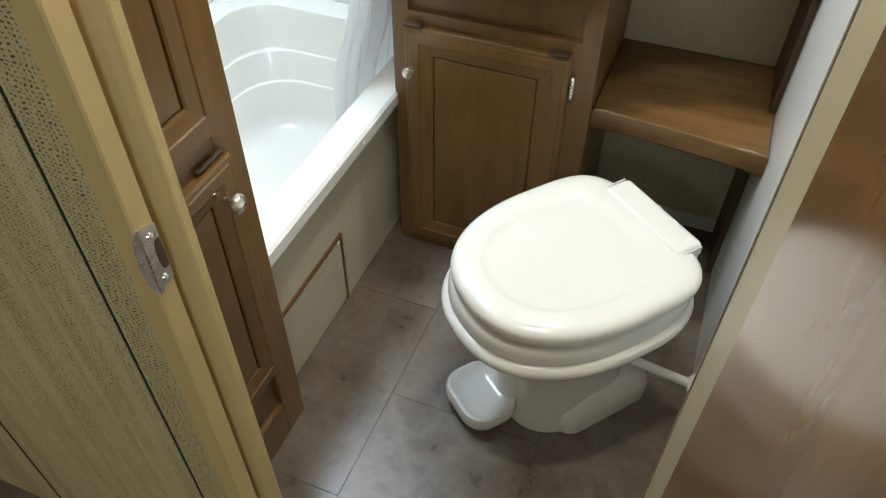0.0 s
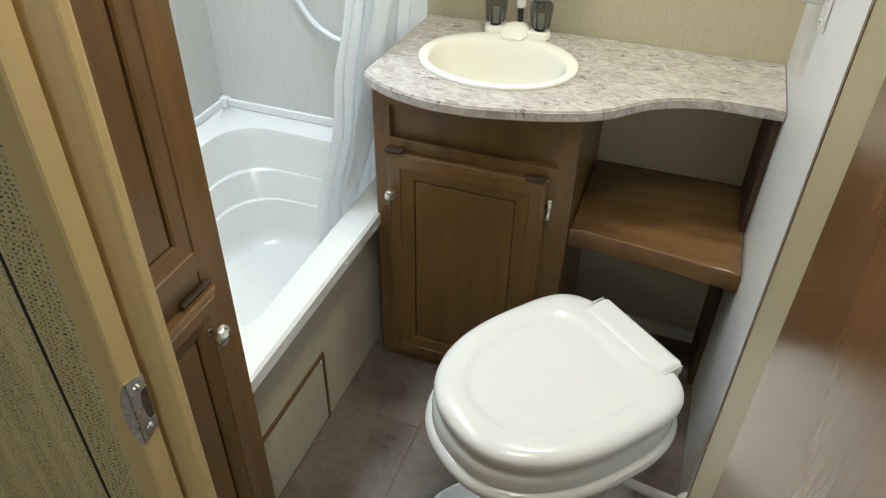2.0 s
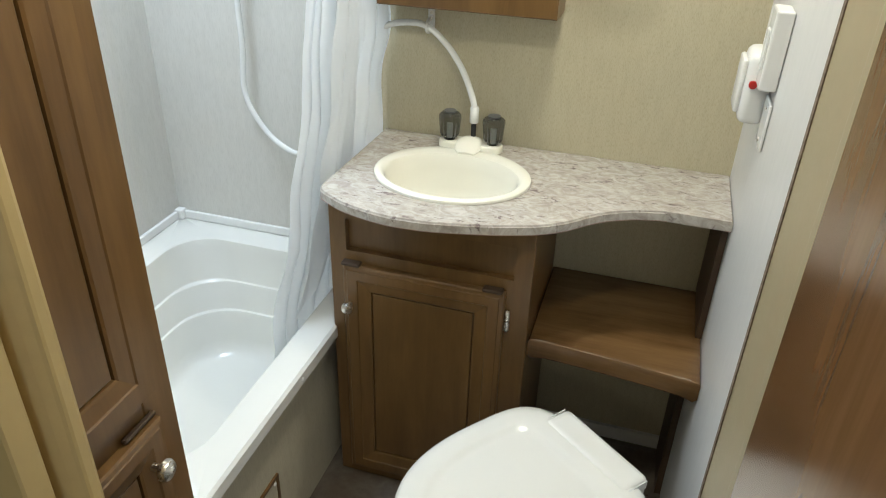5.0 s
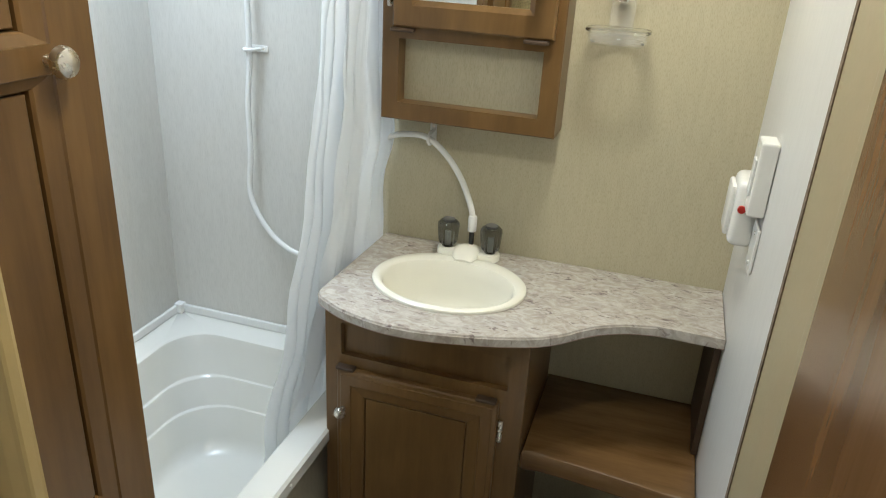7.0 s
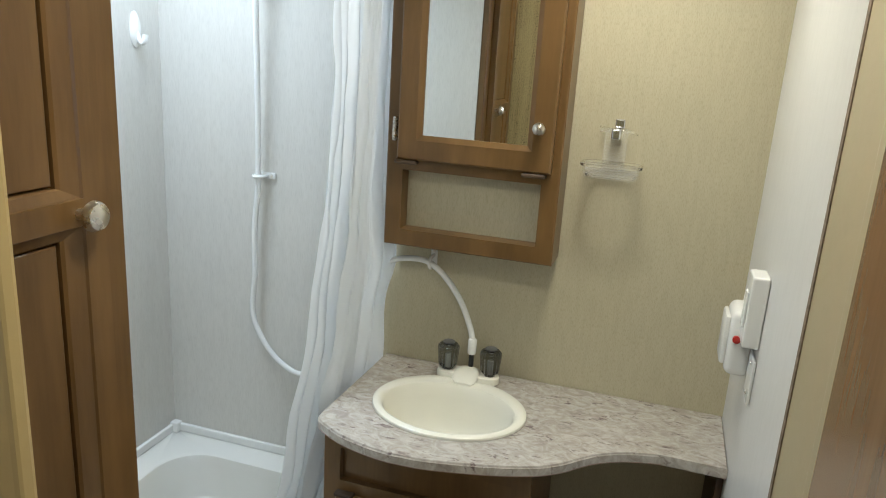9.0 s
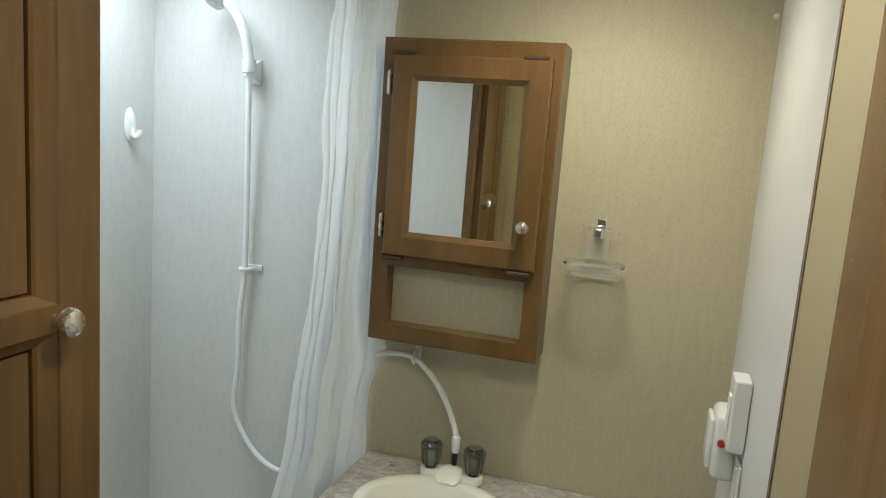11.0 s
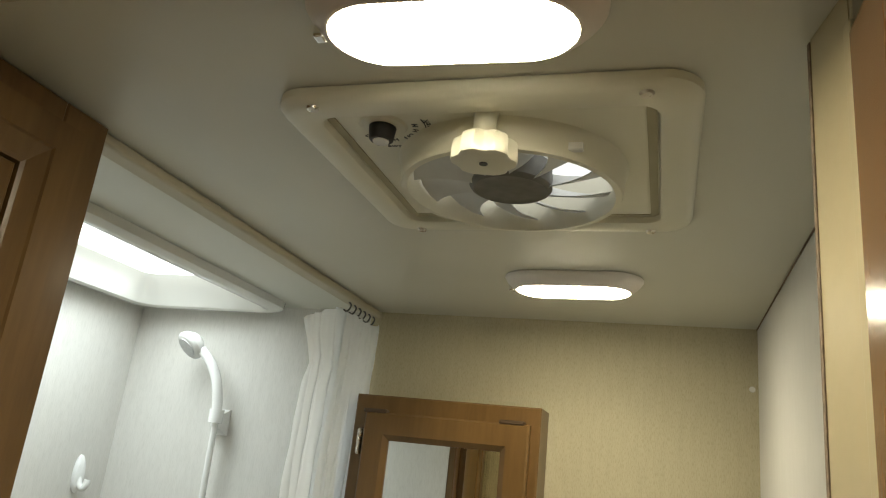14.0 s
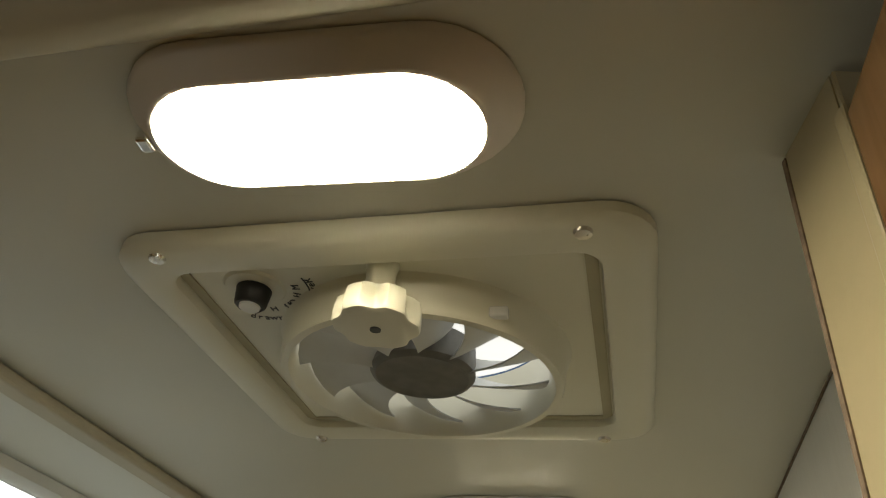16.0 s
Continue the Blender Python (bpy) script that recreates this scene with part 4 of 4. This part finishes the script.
def ceiling_lamp(cx, cy, turn=0.0):
    cl = thing("ceiling_lamp", "white oval ceiling lamp with lit frosted lens", "ceiling lamp", (cx, cy, ZC), "oval ceiling lamps", "", turn)
    o = stadium(0, 0, 0.230, 0.106)
    rings = [[(x, y, -0.001) for x, y in o]] + [[(x * (1 - a / 0.116), y * (1 - a / 0.080), z) for x, y in o] for a, z in ((0.0, -0.004), (0.003, -0.009), (0.010, -0.0165), (0.0165, -0.0222), (0.0185, -0.0233), (0.0200, -0.0233), (0.0210, -0.015))]
    base = bpy.data.materials["lamp base"] if "lamp base" in bpy.data.materials else plastic("lamp base", (0.82, 0.77, 0.73), 0.35, 0.03, 10)
    part("base", loft(rings), base, cl, "", True)
    lo = stadium(0, 0, 0.186, 0.077)
    part("lens", loft([[(x * k, y * k, z) for x, y in lo] for k, z in ((1.0, -0.015), (1.0, -0.0239), (0.97, -0.0252), (0.85, -0.0260))], cap=(False, True)), LENS, cl, "lit frosted lens", True)
    part("switch", box(-0.108, -0.099, -0.006, 0.006, -0.024, -0.012, 0.002, 2), CHROME, cl, "small metal rocker switch")
    return cl


ceiling_lamp(0.163, -0.332, -2)
ceiling_lamp(0.157, -1.079, 3)
# Out-of-view lamp added to brighten the hall, same model as the other two.
ceiling_lamp(0.196, -3.0)

# ---- ceiling fan vent ----
vt = thing("ceiling_vent", "cream plastic ceiling vent with fan and crank knob", "ceiling vent")
VC = Vector((0.1435, -0.795))
HB = 0.198


def vr(h, z, r):
    return [(VC.x + x, VC.y + y, z) for x, y in rounded(-h, h, -h + 0.014, h - 0.014, r)]


part("trim_ring", loft([vr(HB, ZC - 0.001, 0.035), vr(HB, ZC - 0.009, 0.035), vr(HB - 0.004, ZC - 0.014, 0.033), vr(HB - 0.010, ZC - 0.016, 0.030), vr(HB - 0.032, ZC - 0.0165, 0.022), vr(HB - 0.036, ZC - 0.014, 0.020), vr(HB - 0.038, ZC + 0.0, 0.020)], cap=(False, False)), VENT, vt, "", True)
FC, FR = Vector((0.148, -0.795)), 0.118
bm = bmesh.new()
n = 64
sq = []
for i in range(n):
    a = 2 * math.pi * i / n
    k = 1 / max(abs(math.cos(a)), abs(math.sin(a)))
    sq.append((VC.x + (HB - 0.0372) * k * math.cos(a), VC.y + (HB - 0.0372) * k * math.sin(a) * 0.92))
circ = [(FC.x + FR * math.cos(2 * math.pi * i / n), FC.y + FR * math.sin(2 * math.pi * i / n)) for i in range(n)]
part("plate", loft([[(*p, ZC - 0.006) for p in sq], [(*p, ZC - 0.006) for p in circ]], cap=(False, False)), VENT, vt, "")
part("fan_ring", loft([[(FC.x + r * math.cos(2 * math.pi * i / n), FC.y + r * math.sin(2 * math.pi * i / n), z) for i in range(n)]
                       for r, z in ((0.126, ZC - 0.006), (0.1225, ZC - 0.010), (0.1205, ZC - 0.034), (0.119, ZC - 0.0370), (0.113, ZC - 0.0375), (0.111, ZC - 0.035), (0.109, ZC - 0.020), (0.109, ZC + 0.02))], cap=(False, False)), VENT, vt, "", True)
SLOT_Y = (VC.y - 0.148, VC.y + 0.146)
# Olive strips on the flat plate paint the shade of the recess edges.
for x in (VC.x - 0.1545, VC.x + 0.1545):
    part("slot", box(x - 0.0045, x + 0.0045, *SLOT_Y, ZC - 0.0072, ZC - 0.0045), SLOT_SHADE, vt, "olive strip coloured as recess shade")
part("slot", box(VC.x - 0.150, VC.x + 0.150, VC.y + 0.1375, VC.y + 0.1455, ZC - 0.0072, ZC - 0.0045), SLOT_SHADE, vt, "olive strip coloured as recess shade")
fan = part("fan_hub", lathe([(0.044, 0.030), (0.0455, 0.004), (0.043, 0.0008), (0.040, 0.0), (0.0385, 0.0008), (0.028, 0.0005), (0.001, 0.0)], 36), FANHUB, vt, "grey fan hub", True, Matrix.Translation((FC.x, FC.y, ZC - 0.031)))
for i in range(10):
    a = 2 * math.pi * i / 10 + 0.12
    rows = []
    for q in range(9):
        r = 0.042 + 0.0655 * q / 8
        w = 0.27 - 0.03 * q / 8
        rows.append([(FC.x + r * math.cos(a - 0.32 * (q / 8) ** 1.4 + e * w), FC.y + r * math.sin(a - 0.32 * (q / 8) ** 1.4 + e * w), ZC - 0.018 + e * (0.012 - 0.004 * q / 8) - 0.003 * (1 - e * e) + t) for e, t in ((-1, 0), (-0.4, 0), (0.3, 0), (1, 0), (1, 0.0016), (0.3, 0.0016), (-0.4, 0.0016), (-1, 0.0016))])
    part("blade", loft(rows), GREY, fan, "pale grey fan blade", True)
part("tab", box(0.222, 0.236, -0.893, -0.885, ZC - 0.030, ZC - 0.022, 0.001, 1), WHITE, vt, "small white clip")
# Emission in the screen replaces daylight falling through the vent.
part("screen", lathe([(0.001, 0.022), (0.109, 0.022), (0.109, 0.024), (0.001, 0.024)], 48), FANGLOW, vt, "frosted screen that glows in place of daylight", False, Matrix.Translation((FC.x, FC.y, ZC)))
# crank knob
ck = Vector((0.151, -0.928))
part("stem", lathe([(0.0125, -0.006), (0.011, -0.012), (0.0105, -0.040), (0.001, -0.040)], 18), VENT, vt, "", True, Matrix.Translation((ck.x - 0.002, ck.y, ZC)))
kn = [[(ck.x + (R - dip * max(0.0, math.cos(6 * q + 1.82)) ** 0.8) * math.cos(q), ck.y + (R - dip * max(0.0, math.cos(6 * q + 1.82)) ** 0.8) * math.sin(q), ZC + z) for q in [2 * math.pi * i / 72 for i in range(72)]]
      for R, dip, z in ((0.012, 0.0, -0.034), (0.025, 0.004, -0.0355), (0.0295, 0.010, -0.039), (0.0305, 0.0105, -0.044), (0.0310, 0.0090, -0.050), (0.0310, 0.0050, -0.0555), (0.0300, 0.003, -0.0580), (0.027, 0.001, -0.0590))]
ckn = part("crank_knob", loft(kn), VENT, vt, "cream lobed crank knob", True)
part("dimple", lathe([(0.004, 0), (0.004, 0.001), (0.001, 0.001)], 12), DARKGREY, ckn, "", False, Matrix.Translation((ck.x, ck.y, ZC - 0.0600)))
# speed dial
dl = Vector((0.038, -0.909))
part("dial_plate", lathe([(0.025, -0.006), (0.023, -0.0085), (0.001, -0.0095)], 28), VENT, vt, "", True, Matrix.Translation((dl.x, dl.y, ZC)))
dk = part("dial_knob", lathe([(0.0140, -0.009), (0.0125, -0.022), (0.0105, -0.024), (0.001, -0.024)], 20), BLACK, vt, "black speed dial knob", True, Matrix.Translation((dl.x, dl.y, ZC)))
part("dial_cap", lathe([(0.0085, -0.024), (0.008, -0.0255), (0.001, -0.026)], 16), WHITE, dk, "white cap", True, Matrix.Translation((dl.x, dl.y, ZC)))
part("dial_arc", tube([(dl.x + 0.0435 * math.cos(radians(q)), dl.y + 0.0435 * math.sin(radians(q)), ZC - 0.0062) for q in range(-12, 66, 6)], 0.0006, 6, 2), INK, vt, "printed black arc")
for x, y in ((-0.010, -0.968), (0.295, -0.968), (-0.010, -0.624), (0.293, -0.624)):
    part("screw", lathe([(0.0065, 0), (0.0055, -0.0025), (0.001, -0.0035)], 12), NICKEL, vt, "metal screw", True, Matrix.Translation((x, y, ZC - 0.0165)))


def words(text, size, m, parent):
    cv = bpy.data.curves.new("lettering", "FONT")
    cv.body, cv.size, cv.align_x, cv.extrude = text, size, "CENTER", 0.0002
    ob = new("lettering", cv)
    dg = bpy.context.evaluated_depsgraph_get()
    me = bpy.data.meshes.new_from_object(ob.evaluated_get(dg))
    bpy.data.objects.remove(ob)
    me.transform(m)
    me.materials.clear()
    me.materials.append(INK)
    o = new("lettering", me)
    o.parent = parent
    o["label"] = "printed black letters"
    return o


def dial_word(text, ang, r, size):
    """Words bent round the dial, read from below."""
    step = size * 0.62 / r
    for i, ch in enumerate(text):
        a = radians(ang) + (i - (len(text) - 1) / 2) * step
        m = Matrix.Translation((dl.x + r * math.cos(a), dl.y + r * math.sin(a), ZC - 0.0064)) @ Matrix.Rotation(a - math.pi / 2 + math.pi, 4, "Z") @ Matrix.Rotation(math.pi, 4, "Y")
        words(ch, size, m, vt)


dial_word("Forward", 95, 0.050, 0.010)
dial_word("Reverse", 15, 0.050, 0.010)
for ch, ang in (("L", 140), ("M", 112), ("H", 86), ("Off", 55), ("H", 25), ("M", 5)):
    dial_word(ch, ang, 0.036, 0.009)

# ---- door leaf and strike ----
dr = thing("door_1", "glossy brown wood-grain door standing open", "door", (0.4185, -1.080, 0.0), "", shell, -89)
part("leaf", box(0.0, 0.60, 0.0, 0.034, 0.012, 1.936, 0.002, 1), WOOD_DOOR, dr)
st = thing("strike_plate", "brushed metal strike plate on the door jamb", "strike plate")
TURN = Matrix(((0, 0, 1, 0), (1, 0, 0, 0), (0, 1, 0, 0), (0, 0, 0, 1)))
flat = [(-1.2755, 0.868), (-1.2755, 0.937), (-1.2965, 0.943), (-1.2965, 0.862)]
part("plate", prism(flat, -0.1062, -0.1042, 0.0006), NICKEL, st, "", False, TURN)
lip = [(-1.2965 - 0.009 * math.sin(math.pi * i / 12), 0.9025 + 0.0405 * math.cos(math.pi * i / 12)) for i in range(13)]
BEND = Matrix.Translation((-0.105, -1.2965, 0)) @ Matrix.Rotation(radians(-42), 4, "Z") @ Matrix.Translation((0.105, 1.2965, 0))
part("lip", prism(lip, -0.1060, -0.1044, 0.0005), NICKEL, st, "bent rounded lip", False, BEND @ TURN)
hole = [(-1.2765, 0.884), (-1.2765, 0.921)] + [(-1.2820 - 0.004 * math.sin(math.pi * i / 8), 0.9025 + 0.0185 * math.cos(math.pi * i / 8)) for i in range(9)]
part("hole", prism(hole, -0.1046, -0.1038), HOLE, st, "dark brown latch hole", False, TURN)
for z in (0.876, 0.929):
    part("screw", lathe([(0.0042, 0), (0.003, 0.0015), (0.0005, 0.002)], 10), CHROME, st, "", True, Matrix.Translation((-0.1042, -1.2860, z)) @ Matrix.Rotation(radians(90), 4, "Y"))
gv = thing("wall_groove", "dark vertical groove strips in the hall wallpaper", "trim", (0, 0, 0), "", shell)
for x in (-0.193, -0.60):
    part("groove", box(x - 0.0014, x + 0.0014, -1.2945, -1.2925, 0, ZC), BLACK, gv, "dark panel groove")

# ---- floor tiles ----
TW, TL = 0.337, 0.520
bm = box(0.0006, TW - 0.0006, 0.0006, TL - 0.0006, -0.0028, 0.0)
tm = bpy.data.meshes.new("tile")
bm.to_mesh(tm)
bm.free()
tm.materials.append(SLATE)
for ix in range(-4, 4):
    for iy in range(-8, 2):
        x, y = -0.130 + ix * TW, -0.550 + iy * TL + (0.0 if ix % 2 else 0.26)
        if x < -1.60 or x + TW > 1.30 or y < -4.6 or y > 0.0:
            continue
        t = new("tile", tm)
        t.location = (x, y, 0)
        if y + TL > 0.0:
            t.scale.y = (0.0 - y) / TL
        t.parent = floor
sc = thing("wall_screw", "small white screw cap on the wallpaper", "screw")
part("cap", lathe([(0.006, 0), (0.005, 0.003), (0.0005, 0.004)], 12), WHITE, sc, "", True, Matrix.Translation((0.474, -0.001, 1.862)) @ Matrix.Rotation(radians(90), 4, "X"))
